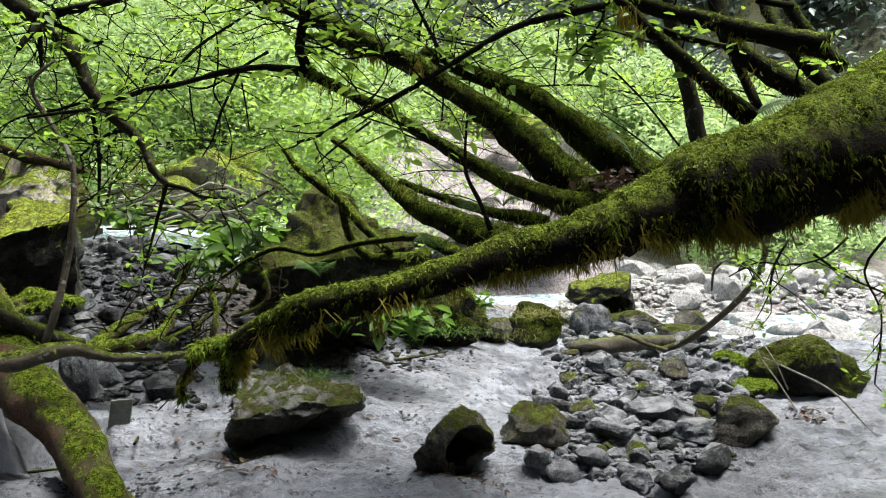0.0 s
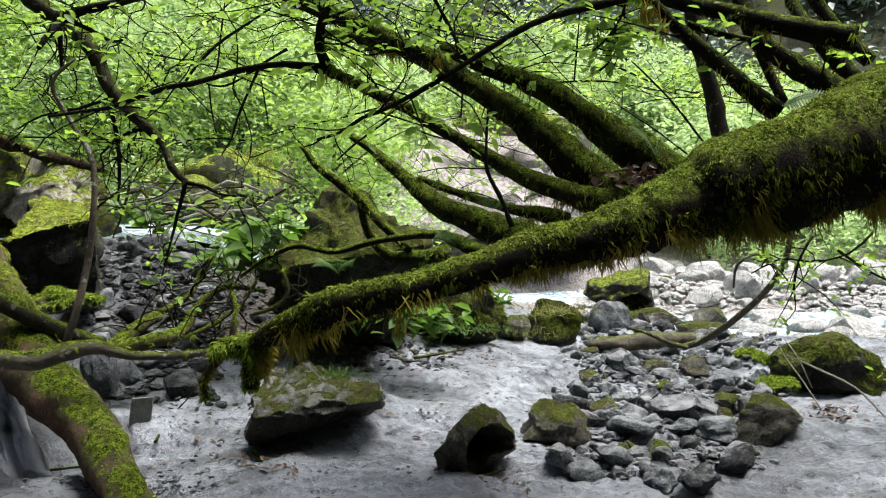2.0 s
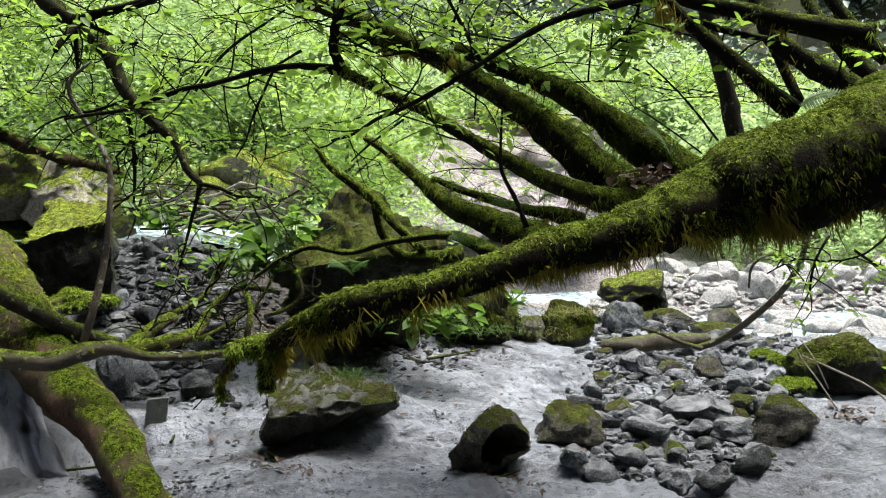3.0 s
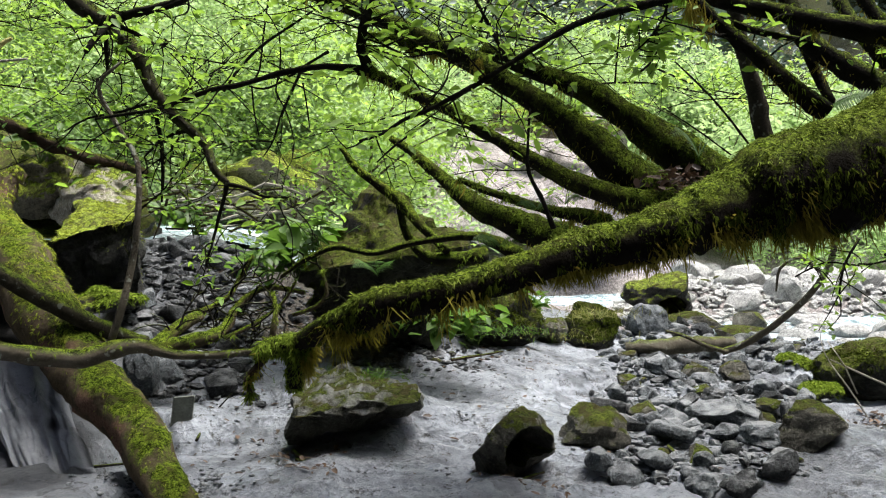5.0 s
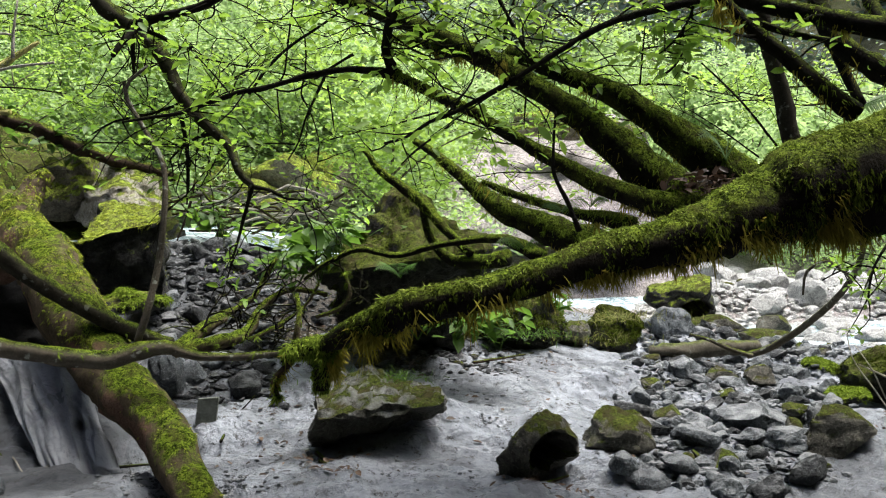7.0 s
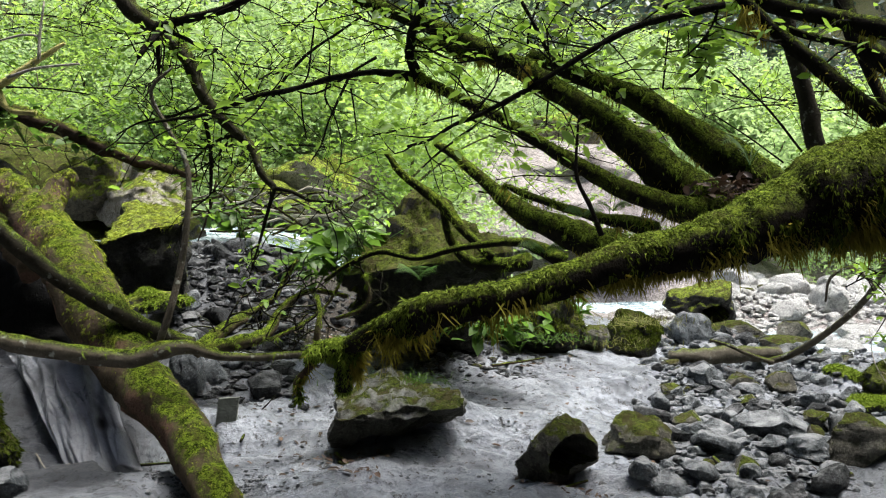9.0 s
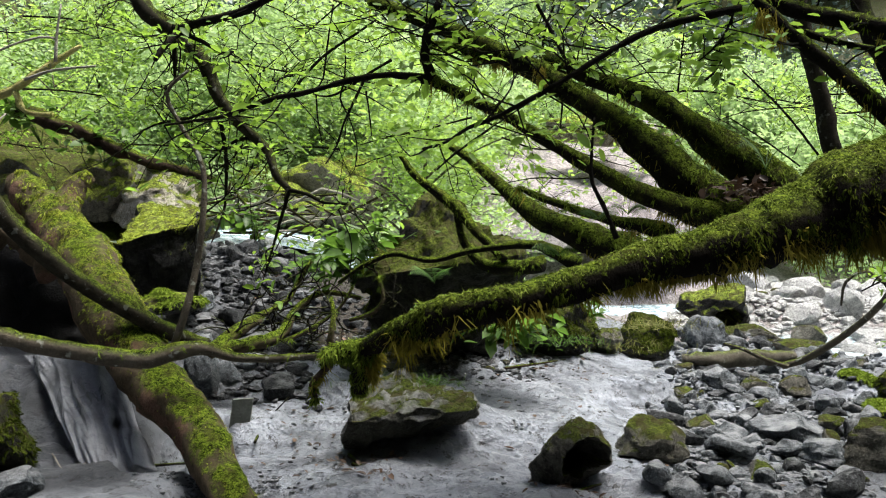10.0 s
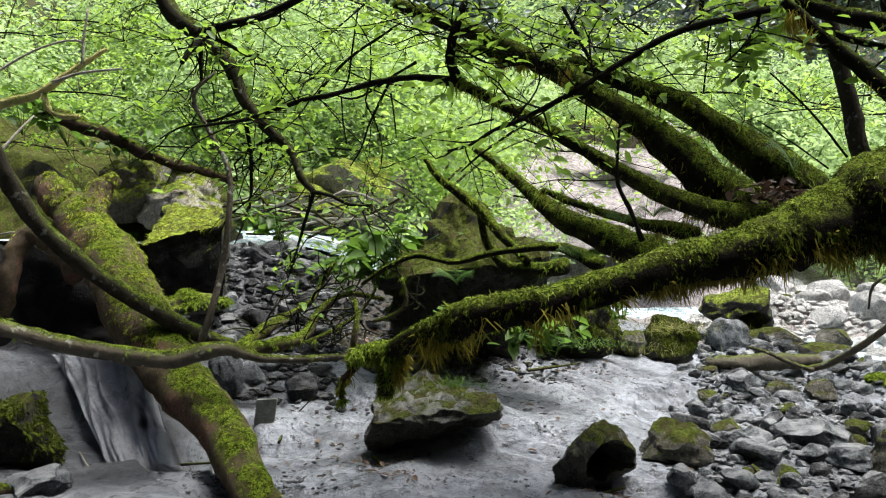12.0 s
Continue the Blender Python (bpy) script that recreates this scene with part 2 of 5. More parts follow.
# Distance haze is mixed into these needles as a pale blue-grey.
HAZENEEDLE = leaf_material("haze_tinted_needles", (0.10, 0.14, 0.125), (0.22, 0.275, 0.25), (0.10, 0.16, 0.10), 0.15)
LITTER = leaf_material("dead_leaf", (0.04, 0.028, 0.018), (0.13, 0.08, 0.05), (0.09, 0.05, 0.03), 0.15)
STRAW = leaf_material("dry_grass", (0.12, 0.13, 0.04), (0.25, 0.25, 0.07), (0.25, 0.26, 0.06), 0.35)
WATER = water_material()


# ---------------------------------------------------------------- builders
class Geo:
    """Gathers vertices and faces for one mesh."""

    def __init__(self):
        self.v, self.f, self.n = [], [], 0

    def add(self, verts, faces):
        verts = np.asarray(verts, float).reshape(-1, 3)
        self.v.append(verts)
        self.f += [tuple(i + self.n for i in f) for f in faces]
        self.n += len(verts)

    def many(self, verts, faces):
        """verts: pieces x points x 3; faces: index rows shared by all pieces."""
        k, m, _ = verts.shape
        base = self.n + np.arange(k)[:, None, None] * m
        self.v.append(verts.reshape(-1, 3))
        self.f += (np.asarray(faces)[None] + base).reshape(-1, len(faces[0])).tolist()
        self.n += k * m

    def mesh(self, name, smooth=True):
        me = bpy.data.meshes.new(name)
        v = np.concatenate(self.v) if self.v else np.zeros((0, 3))
        me.from_pydata(v.tolist(), [], self.f)
        if smooth:
            me.polygons.foreach_set("use_smooth", [True] * len(me.polygons))
        me.update()
        return me


def thing(name, at, label, category, group="", kind=""):
    ob = new(name)
    ob.empty_display_size = 0.1
    ob.location = at
    return tagged(ob, label, category, group, kind)


def root_place(ob):
    place = Vector(ob.location)
    while ob.parent:
        ob = ob.parent
        place = Vector(ob.location)
    return place


def part(name, geo, material, parent, label="", kind="", smooth=True):
    """A mesh in world places as one part under a thing or part."""
    me = geo if isinstance(geo, bpy.types.Mesh) else geo.mesh(name, smooth)
    me.materials.append(material)
    ob = new(name, me)
    ob.parent = parent
    if parent.type == "EMPTY":
        ob.matrix_parent_inverse = Matrix.Translation(-root_place(parent))
    return tagged(ob, label, "", "", kind)


def alone(name, geo, material, label, category, group="", kind="", smooth=True):
    me = geo.mesh(name, smooth)
    me.materials.append(material)
    return tagged(new(name, me), label, category, group, kind)


def smooth_line(points, step):
    """A curve through the points (Catmull-Rom), sampled about every step; the last column is the radius."""
    p = np.asarray(points, float)
    p = np.vstack([2 * p[0] - p[1], p, 2 * p[-1] - p[-2]])
    out = []
    for a, b, c, d in zip(p, p[1:], p[2:], p[3:]):
        k = max(2, int(np.linalg.norm((c - b)[:3]) / step))
        for s in np.arange(k) / k:
            out.append(0.5 * (2 * b + (c - a) * s + (2 * a - 5 * b + 4 * c - d) * s**2 + (3 * b - a - 3 * c + d) * s**3))
    out.append(p[-2])
    return np.array(out)


def frames_of(line):
    """Tangent and two cross directions along a sampled curve."""
    t = np.gradient(line, axis=0)
    t /= np.linalg.norm(t, axis=1, keepdims=True) + 1e-9
    n = np.cross(t[0], (0.0, 0.3, 1.0))
    n /= np.linalg.norm(n) + 1e-9
    ns = []
    for k in t:
        n = n - k * (n @ k)
        n /= np.linalg.norm(n) + 1e-9
        ns.append(n)
    ns = np.array(ns)
    return t, ns, np.cross(t, ns)


class Limb:
    """The sampled line of a limb (places and radii) and its skin, rings x sides x 3."""

    def __init__(self, line, skin):
        self.line, self.skin = line, skin

    def __len__(self):
        return len(self.line)

    def __getitem__(self, k):
        return self.line[k]


def tube(geo, points, radii, sides=12, step=0.04, rough=0.12, seed=0, cap=True):
    """A limb: a bent, tapered, lumpy tube."""
    line = smooth_line([(*p, r) for p, r in zip(points, radii)], step)
    p, r = line[:, :3], np.maximum(line[:, 3], 0.0008)
    t, a, b = frames_of(p)
    ang = np.linspace(0, 2 * np.pi, sides, endpoint=False)
    ring = np.cos(ang)[None, :, None] * a[:, None] + np.sin(ang)[None, :, None] * b[:, None]
    lump = np.ones((len(p), sides))
    if rough:
        off = Vector((seed * 3.7, seed * 1.3, 0))
        for i in range(len(p)):
            k = 0.55 / max(r[i], 0.02)
            for j in range(sides):
                q = Vector(p[i] + ring[i, j] * r[i])
                lump[i, j] = 1 + rough * (2 * noise.noise(q * k + off) + noise.noise(q * k * 3 + off) + 0.5 * noise.noise(q * k * 8 + off))
    v = p[:, None] + ring * (r[:, None] * lump)[:, :, None]
    m = len(p)
    faces = [(i * sides + j, i * sides + (j + 1) % sides, (i + 1) * sides + (j + 1) % sides, (i + 1) * sides + j) for i in range(m - 1) for j in range(sides)]
    if cap:
        faces += [tuple(range(sides))[::-1], tuple((m - 1) * sides + j for j in range(sides))]
    geo.add(v.reshape(-1, 3), faces)
    return Limb(np.c_[p, r], v)


def unit(v):
    return v / (np.linalg.norm(v, axis=-1, keepdims=True) + 1e-9)


def leaves(geo, places, rng, size, up=0.6, ratio=0.55, spread=0.35, ahead=None, plain=False):
    """Folded leaves with a point, one at each place."""
    k = len(places)
    n = unit(rng.normal(size=(k, 3)) + np.array([0, 0, up * 3]))
    d = rng.normal(size=(k, 3)) if ahead is None else ahead + 0.5 * rng.normal(size=(k, 3))
    d = unit(d - n * (d * n).sum(1, keepdims=True))
    s = np.cross(n, d)
    L = (size * (1 + spread * rng.normal(size=k)).clip(0.4, 1.9))[:, None]
    w, c = L * ratio / 2, np.asarray(places)
    sag = n * L * rng.uniform(-0.25, 0.05, (k, 1))
    lift = n * w * rng.uniform(0.1, 0.6, (k, 1))
    if plain:  # far leaves: one folded lozenge
        geo.many(np.stack([c, c + d * L * 0.5 + s * w + lift, c + d * L + sag, c + d * L * 0.5 - s * w + lift], 1), [(0, 1, 2), (0, 2, 3)])
        return
    v = np.stack([c, c + d * L * 0.28 + s * w * 0.8 + lift, c + d * L * 0.68 + s * w * 0.8 + lift + sag * 0.5, c + d * L + sag,
                  c + d * L * 0.68 - s * w * 0.8 + lift + sag * 0.5, c + d * L * 0.28 - s * w * 0.8 + lift, c + d * L * 0.5 + sag * 0.3], 1)
    geo.many(v, [(0, 1, 6), (1, 2, 6), (2, 3, 6), (3, 4, 6), (4, 5, 6), (5, 0, 6)])


def blades(geo, places, ways, lengths, widths, rng, droop=0.4):
    """Thin tapering strands that start at places and bend downwards."""
    k = len(places)
    L, w = np.asarray(lengths)[:, None], np.asarray(widths)[:, None]
    s = unit(np.cross(ways, rng.normal(size=(k, 3)))) * w
    down = np.array([0, 0, -1.0])
    a, mid = np.asarray(places), places + ways * L * 0.5 + down * L * droop * 0.2
    end = places + ways * L * (1 - 0.35 * droop) + down * L * droop * 0.75
    v = np.stack([a - s, a + s, mid + s * 0.8, mid - s * 0.8, end], 1)
    geo.many(v, [(0, 1, 2), (0, 2, 3), (3, 2, 4)])


def fronds(geo, places, normals, lengths, widths, rng, lay=0.6, drop=0.5, wild=1.0):
    """Feathery moss shoots: ragged tapering strips that start on a skin, lie along it and curl downwards."""
    k = len(places)
    L, w = np.asarray(lengths)[:, None], np.asarray(widths)[:, None]
    down = np.array([0, 0, -1.0])
    fall = down - normals * (normals @ down)[:, None] + wild * rng.normal(size=(k, 3))
    fall = unit(fall - normals * (fall * normals).sum(1, keepdims=True))
    way = unit(normals * (1 - lay) + fall * lay)
    side = unit(np.cross(normals, fall) + 0.35 * rng.normal(size=(k, 3)))
    curl = rng.uniform(-0.8, 0.8, (k, 1))
    rows = []
    for n, (s, wide) in enumerate(zip((0.0, 0.3, 0.6, 0.85), (0.5, 1.0, 0.85, 0.5))):
        c = places + way * L * s + down * L * drop * s * s + side * L * curl * s * s
        tooth = rng.uniform(0.45, 1.25, (k, 2))
        back = (way + down * drop * s) * w * 0.5 * (n % 2)
        rows += [c - side * w * wide * tooth[:, :1] - back, c + side * w * wide * tooth[:, 1:] - back]
    rows.append(places + way * L + down * L * drop + side * L * curl)
    faces = [f for q in range(3) for f in ((2 * q, 2 * q + 1, 2 * q + 3), (2 * q, 2 * q + 3, 2 * q + 2))] + [(6, 7, 8)]
    geo.many(np.stack(rows, 1), faces)


def moss_on(parent, limb, rng, count, short, long, beard=0, beard_len=0.1, low=-0.35, wide=0.005, till=1.0, floor=0.02, bare=0.0, leaf=None, lay=0.6, gaps=1.3, clump=7):
    """Moss on a limb: feathery shoots on its skin wherever it faces above low, and fringes that hang from its underside."""
    p, skin = limb.line[:, :3], limb.skin
    m, k, _ = skin.shape
    out = unit(skin - p[:, None])
    size = limb.line[:, 3:4] / k

    def spots(n, weight):
        w = weight.ravel()
        c = rng.choice(m * k, n, p=w / w.sum())
        i, j = c // k, c % k
        i2, j2 = np.minimum(i + 1, m - 1), (j + 1) % k
        a, b = rng.random((n, 1)), rng.random((n, 1))
        at = (1 - a) * ((1 - b) * skin[i, j] + b * skin[i, j2]) + a * ((1 - b) * skin[i2, j] + b * skin[i2, j2])
        return i, out[i, j], at

    g = Geo()
    patch = np.array([[noise.noise(Vector(q) * 9) for q in row] for row in skin])
    i, n, at = spots(count // clump, size * (np.clip((out[:, :, 2] - low) * 1.6, floor, 1) * np.clip(0.75 + gaps * patch, 0.04, 1) * np.where(np.arange(m) < m * bare, 0.12, 1.0)[:, None]))
    tuft = np.array([0.75 + 1.2 * noise.noise(Vector(q) * 13) for q in at]).clip(0.25, 1.5) * rng.uniform(0.6, 1.3, len(at))
    n, at, tuft = np.repeat(unit(n + 0.4 * rng.normal(size=n.shape)), clump, 0), np.repeat(at - n * 0.004, clump, 0), np.repeat(tuft, clump)
    count = len(at)
    fronds(g, at + rng.normal(size=at.shape) * long * 0.16, unit(n + 0.2 * rng.normal(size=n.shape)), rng.uniform(short, long, count) * tuft, rng.uniform(0.5, 1.0, count) * wide, rng, lay, wild=0.45)
    part("moss", g, leaf or MOSS, parent, "feathery yellow-green moss", "stuff")
    if beard:
        g = Geo()
        edge = np.array([[max(0.0, noise.noise(Vector(q) * 8 + Vector((9, 0, 0))) + 0.22) for q in row] for row in skin]) ** 1.5
        gate = (np.arange(m) < m * till)[:, None]
        i, n, at = spots(beard, size * np.clip(-out[:, :, 2] - 0.05, 0.0, 1) * edge * gate + 1e-9)
        L = np.array([max(0.2, 0.55 + 1.3 * noise.noise(Vector((q[0], q[1], 0)) * 14)) for q in at]) * beard_len * rng.uniform(0.35, 1.0, beard)
        fronds(g, at - n * 0.004, unit(n + 0.5 * rng.normal(size=n.shape)), L, rng.uniform(0.5, 1.1, beard) * wide, rng, 0.3, 0.7, 1.2)
        part("hanging_moss", g, BEARD, parent, "ragged brown-green fringe of hanging moss", "stuff")


def rock_mesh(name, seed, detail=3, cuts=9, rough=0.10, flat=0.0, hollow=None, wide=0.6):
    """A boulder about 1 m across: a ball cut by random planes, then roughened."""
    rnd = random.Random(seed)
    bm = bmesh.new()
    bmesh.ops.create_icosphere(bm, subdivisions=detail, radius=0.62)
    planes = [(Vector((rnd.gauss(0, 1), rnd.gauss(0, 1), rnd.gauss(0, 0.8))).normalized(), rnd.uniform(0.27, 0.47)) for _ in range(cuts)]
    if flat:
        planes.append((Vector((0.1, -0.1, 1)).normalized(), flat))
    off = Vector((seed * 7.1, seed * 2.3, seed * 0.9))
    for v in bm.verts:
        for n, d in planes:
            over = v.co.dot(n) - d
            if over > 0:
                v.co -= n * over * 0.94
        if hollow:
            v.co -= Vector(hollow) * 0.72 * (1 - ramp(wide - 0.1, wide + 0.12, v.co.normalized().angle(Vector(hollow))))
        v.co += v.co.normalized() * (rough * noise.noise(v.co * 2.6 + off) + rough * 0.45 * noise.noise(v.co * 7 + off) + rough * 0.2 * noise.noise(v.co * 19 + off))
    me = bpy.data.meshes.new(name)
    bm.to_mesh(me)
    bm.free()
    me.polygons.foreach_set("use_smooth", [True] * len(me.polygons))
    me.set_sharp_from_angle(angle=radians(24))
    return me


BOULDERS = []  # places and sizes that loose stones keep clear of


def rock(name, at, size, material, seed, label, turn=0.0, tilt=(0, 0), detail=4, cuts=9, rough=0.10, flat=0.0, group="", sink=0.3, hollow=None, wide=0.6):
    """One boulder: at is the middle of its foot; size its width, depth and height."""
    me = rock_mesh(name, seed, detail, cuts, rough, flat, hollow, wide)
    BOULDERS.append((at[0], at[1], (size[0] + size[1]) / 2))
    me.materials.append(material)
    ob = new(name, me)
    ob.matrix_basis = pose(at[0], at[1], at[2] + size[2] * (0.5 - sink), tilt[0], tilt[1], turn) @ Matrix.Diagonal((*size, 1))
    return tagged(ob, label, "rock", group)


def block(name, corners, material, seed, label, category="rock", bulge=0.06, rough=0.05, cuts=20, group=""):
    """A rough block from eight corners: front bottom left, right, top right, left, then the same at the back."""
    bm = bmesh.new()
    vs = [bm.verts.new(c) for c in corners]
    for f in ((0, 1, 2, 3), (5, 4, 7, 6), (4, 0, 3, 7), (1, 5, 6, 2), (3, 2, 6, 7), (4, 5, 1, 0)):
        bm.faces.new([vs[k] for k in f])
    bmesh.ops.subdivide_edges(bm, edges=bm.edges[:], cuts=cuts, use_grid_fill=True)
    bmesh.ops.recalc_face_normals(bm, faces=bm.faces[:])
    mid = sum((Vector(c) for c in corners), Vector()) / 8
    size = max((Vector(c) - mid).length for c in corners)
    off = Vector((seed * 3.1, seed, 0))
    for v in bm.verts:
        d = (v.co - mid) / size
        v.co = mid + d * size * (1 - bulge * max(0.0, d.length - 0.72) * 4)
    for _ in range(3 if bulge > 0.1 else 0):
        bmesh.ops.smooth_vert(bm, verts=bm.verts[:], factor=0.5, use_axis_x=True, use_axis_y=True, use_axis_z=True)
    bm.normal_update()
    normals = [v.normal.copy() for v in bm.verts]
    for v, n in zip(bm.verts, normals):
        q = (v.co - mid) / size * 3 + off
        v.co += n * size * (rough * 1.5 * noise.noise(q) + rough * noise.noise(q * 2.7) + rough * 0.5 * noise.noise(q * 7))
    me = bpy.data.meshes.new(name)
    bm.to_mesh(me)
    bm.free()
    me.polygons.foreach_set("use_smooth", [True] * len(me.polygons))
    me.set_sharp_from_angle(angle=radians(28))
    me.materials.append(material)
    return tagged(new(name, me), label, category, group)


def ramp(a, b, v):
    """0 below a, 1 above b, smooth between."""
    k = min(max((v - a) / (b - a), 0.0), 1.0)
    return k * k * (3 - 2 * k)


def height(x, y):
    """The height of the bare ground: silt bed, pebble bank, torrent bed, far bank, valley sides, and an unseen
    light-blocking slope behind the camera.
    """
    side = x / max(y, 1.0)
    left = 1 - ramp(-0.05, 0.34, side)
    inner = ramp(-0.43, -0.36, side)
    z = 0.12 * max(0.0, min(y, 7.5) - 4.0) * left * inner
    z += 0.17 * max(0.0, min(y, 7.8) - 5.0) * (1 - ramp(-0.30, -0.05, side)) * inner
    z += 1.1 * max(0.0, min(y, 4.80) - 4.45) * (1 - ramp(-0.44, -0.37, side))
    z -= 0.12 * ramp(7.2, 9.0, y) * ramp(0.25, 0.4, side)
    z -= 0.36 * ramp(0.0, 0.8, 1.3 - math.hypot((x - -1.62) / 0.24, (y - 4.32) / 0.34))
    z -= 0.07 * ramp(0.0, 1.0, 1.3 - math.hypot((x - -1.20) / 0.24, (y - 3.76) / 0.25))
    z += 0.11 * math.exp(-(((x - -0.14) / 0.22) ** 2 + ((y - 4.76) / 0.26) ** 2))
    bed = 0.80 - 1.05 * ramp(-0.30, 0.12, side)
    z += (bed - z) * ramp(7.4, 9.2, y)
    z += 0.24 * ramp(-0.05, 0.02, side) * (1 - ramp(0.30, 0.36, side)) * ramp(7.4, 8.6, y) * (1 - ramp(10.5, 11.5, y))
    z += 0.34 * ramp(10.0, 11.0, y) * (1 - ramp(12.5, 14.0, y)) * ramp(0.24, 0.32, side)
    z += 1.9 * ramp(12.5, 18.0, y) * (1 - 0.7 * ramp(0.25, 0.45, side))
    z += 0.55 * max(0.0, y - 24.0)
    # unseen slope behind the camera, added to block the sky on that side
    z += 1.5 * max(0.0, -y - 1.2) ** 0.9
    z += 0.5 * max(0.0, abs(x) - 12.0)
    return z


def silt(x, y):
    """The relief of the silt over the bare ground: swells, and the lips of mud flows that ran over one another."""
    p = Vector((x, y, 0))
    near = 1 - ramp(9, 14, abs(y)) * 0.6
    z = 0.05 * noise.noise(p * 0.9) + 0.022 * noise.noise(p * 2.8 + Vector((5, 0, 0)))
    n = 4.2 * noise.noise(Vector((x * 1.5 + 0.5 * noise.noise(p * 2.1), y * 2.2 + 0.8 * noise.noise(p * 1.7 + Vector((0, 3, 0))), 3)))
    z += 0.030 * (math.floor(n) + ramp(0.70, 1.0, n - math.floor(n)))
    z += 0.012 * abs(noise.noise(Vector((x * 6 - y * 3, y * 9, 7)))) + 0.020 * noise.noise(p * 8.0) + 0.011 * noise.noise(p * 19)
    return near * z


# ---------------------------------------------------------------- ground and water
def ground_sheet():
    """One sheet from under the camera to the far valley side, finest near the camera."""
    xs = np.unique(np.concatenate([-np.geomspace(4.2, 160, 40), np.linspace(-4.2, 4.2, 380), np.geomspace(4.2, 160, 40)]).round(4))
    ys = np.unique(np.concatenate([-np.geomspace(0.5, 60, 24), np.linspace(-0.5, 2.6, 24), np.linspace(2.6, 8.5, 320), np.geomspace(8.5, 240, 90)]).round(4))
    v = []
    for y in ys:
        for x in xs:
            p = Vector((x, y, 0))
            z = height(x, y) + silt(x, y)
            z += 0.07 * noise.noise(Vector((x * 6.5, y * 1.5, 11))) * (1 - ramp(-0.42, -0.36, x / max(y, 1.0))) * ramp(4.2, 4.5, y) * (1 - ramp(5.2, 5.6, y))
            if y > 13:
                z += 1.2 * noise.noise(p * 0.12) + 0.4 * noise.noise(p * 0.5)
            v.append((x, y, z))
    k = len(xs)
    f = [(j * k + i, j * k + i + 1, (j + 1) * k + i + 1, (j + 1) * k + i) for j in range(len(ys) - 1) for i in range(k - 1)]
    me = bpy.data.meshes.new("ground")
    me.from_pydata(v, [], f)
    me.polygons.foreach_set("use_smooth", [True] * len(me.polygons))
    me.materials.append(SILT), me.materials.append(BANK), me.materials.append(SOIL)
    slots = []
    for a, b, c, d in f:
        x, y = (v[a][0] + v[c][0]) / 2, (v[a][1] + v[c][1]) / 2
        wob = 0.8 * noise.noise(Vector((x * 0.8, y * 0.8, 9)))
        slots.append(2 if y < -1.5 + wob or y > 21 + 3 * wob or abs(x) > 13 + wob * 2 else 1 if y > 8.2 + wob else 0)
    me.polygons.foreach_set("material_index", slots)
    wet, soil = [], []
    for x, y, _ in v:
        wob = 0.5 * noise.noise(Vector((x * 1.6, y * 1.6, 4))) + 0.25 * noise.noise(Vector((x * 6, y * 6, 2)))
        side = x / max(y, 1.0) + 0.05 * wob
        wet.append(max((1 - ramp(-0.44, -0.35, side)) * ramp(3.4, 3.8, y), (1 - ramp(-0.27, -0.21, side)) * ramp(4.9, 5.4, y + wob), 0.4 * ramp(0.33, 0.38, side) * (1 - ramp(4.3, 4.7, y + wob))))
        soil.append((1 - ramp(-0.01, 0.02, side + 0.08 * wob)) * ramp(5.75, 5.88, y + 0.7 * wob) * ramp(-0.33, -0.24, side))
    for key, values in (("wet", wet), ("soil", soil)):
        me.attributes.new(key, "FLOAT", "POINT").data.foreach_set("value", values)
    return tagged(new("ground", me), "pale grey silt bed with a gravel bank behind", "ground", kind="structure")


ground_sheet()


def water_sheet():
    """The torrent behind the silt bed, falling from the upper to the lower reach."""
    g = Geo()
    xs, ys = np.linspace(-9, 13, 150), np.linspace(8.3, 14.5, 56)
    v = []
    for y in ys:
        for x in xs:
            side = x / y
            z = 0.90 - 1.07 * ramp(-0.26, 0.12, side) + 0.05 * noise.noise(Vector((x * 1.3, y * 1.3, 0))) + 0.03 * noise.noise(Vector((x * 4, y * 3, 4)))
            v.append((x, y, z))
    k = len(xs)
    g.add(v, [(j * k + i, j * k + i + 1, (j + 1) * k + i + 1, (j + 1) * k + i) for j in range(len(ys) - 1) for i in range(k - 1)])
    alone("water", g, WATER, "milky white glacial torrent rushing over stones", "water", kind="structure")


water_sheet()

# ---------------------------------------------------------------- boulders
block("boulder", [(-0.691, 6.000, 0.333), (-0.005, 6.000, 0.336), (0.230, 5.450, 1.018), (-0.847, 5.350, 0.858), (-1.042, 7.000, 0.163), (0.559, 7.000, 0.170), (-0.285, 6.100, 1.382), (-0.396, 6.050, 1.390)], CROWN, 11, "dark boulder under thick moss, crowned by roots", bulge=0.10, rough=0.06, cuts=34)
block("boulder", [(-2.451, 5.700, 0.608), (-1.970, 5.700, 0.591), (-1.918, 5.600, 1.208), (-2.504, 5.600, 1.041), (-3.014, 6.800, 0.555), (-2.285, 6.800, 0.558), (-2.268, 6.500, 1.306), (-2.649, 6.500, 1.278)], SUNMOSS, 23, "dark undercut boulder with a bright mossy slanting top", bulge=0.07, rough=0.04, cuts=28)
block("boulder", [(-6.139, 8.400, 0.623), (-2.864, 8.400, 0.919), (-3.313, 9.300, 1.376), (-6.975, 9.600, 2.157), (-9.105, 12.500, 0.264), (-4.016, 12.500, 0.708), (-4.419, 11.500, 1.766), (-7.920, 11.500, 2.634)], CROWN, 31, "large dark cliff boulder overgrown with moss and ferns", bulge=0.05, rough=0.06)
rock("boulder", (-3.392, 8.600, 1.131), (0.95, 0.8, 0.62), CLIFF, 38, "pale streaked boulder below the cliff", sink=0.1, cuts=7, detail=5, rough=0.12)
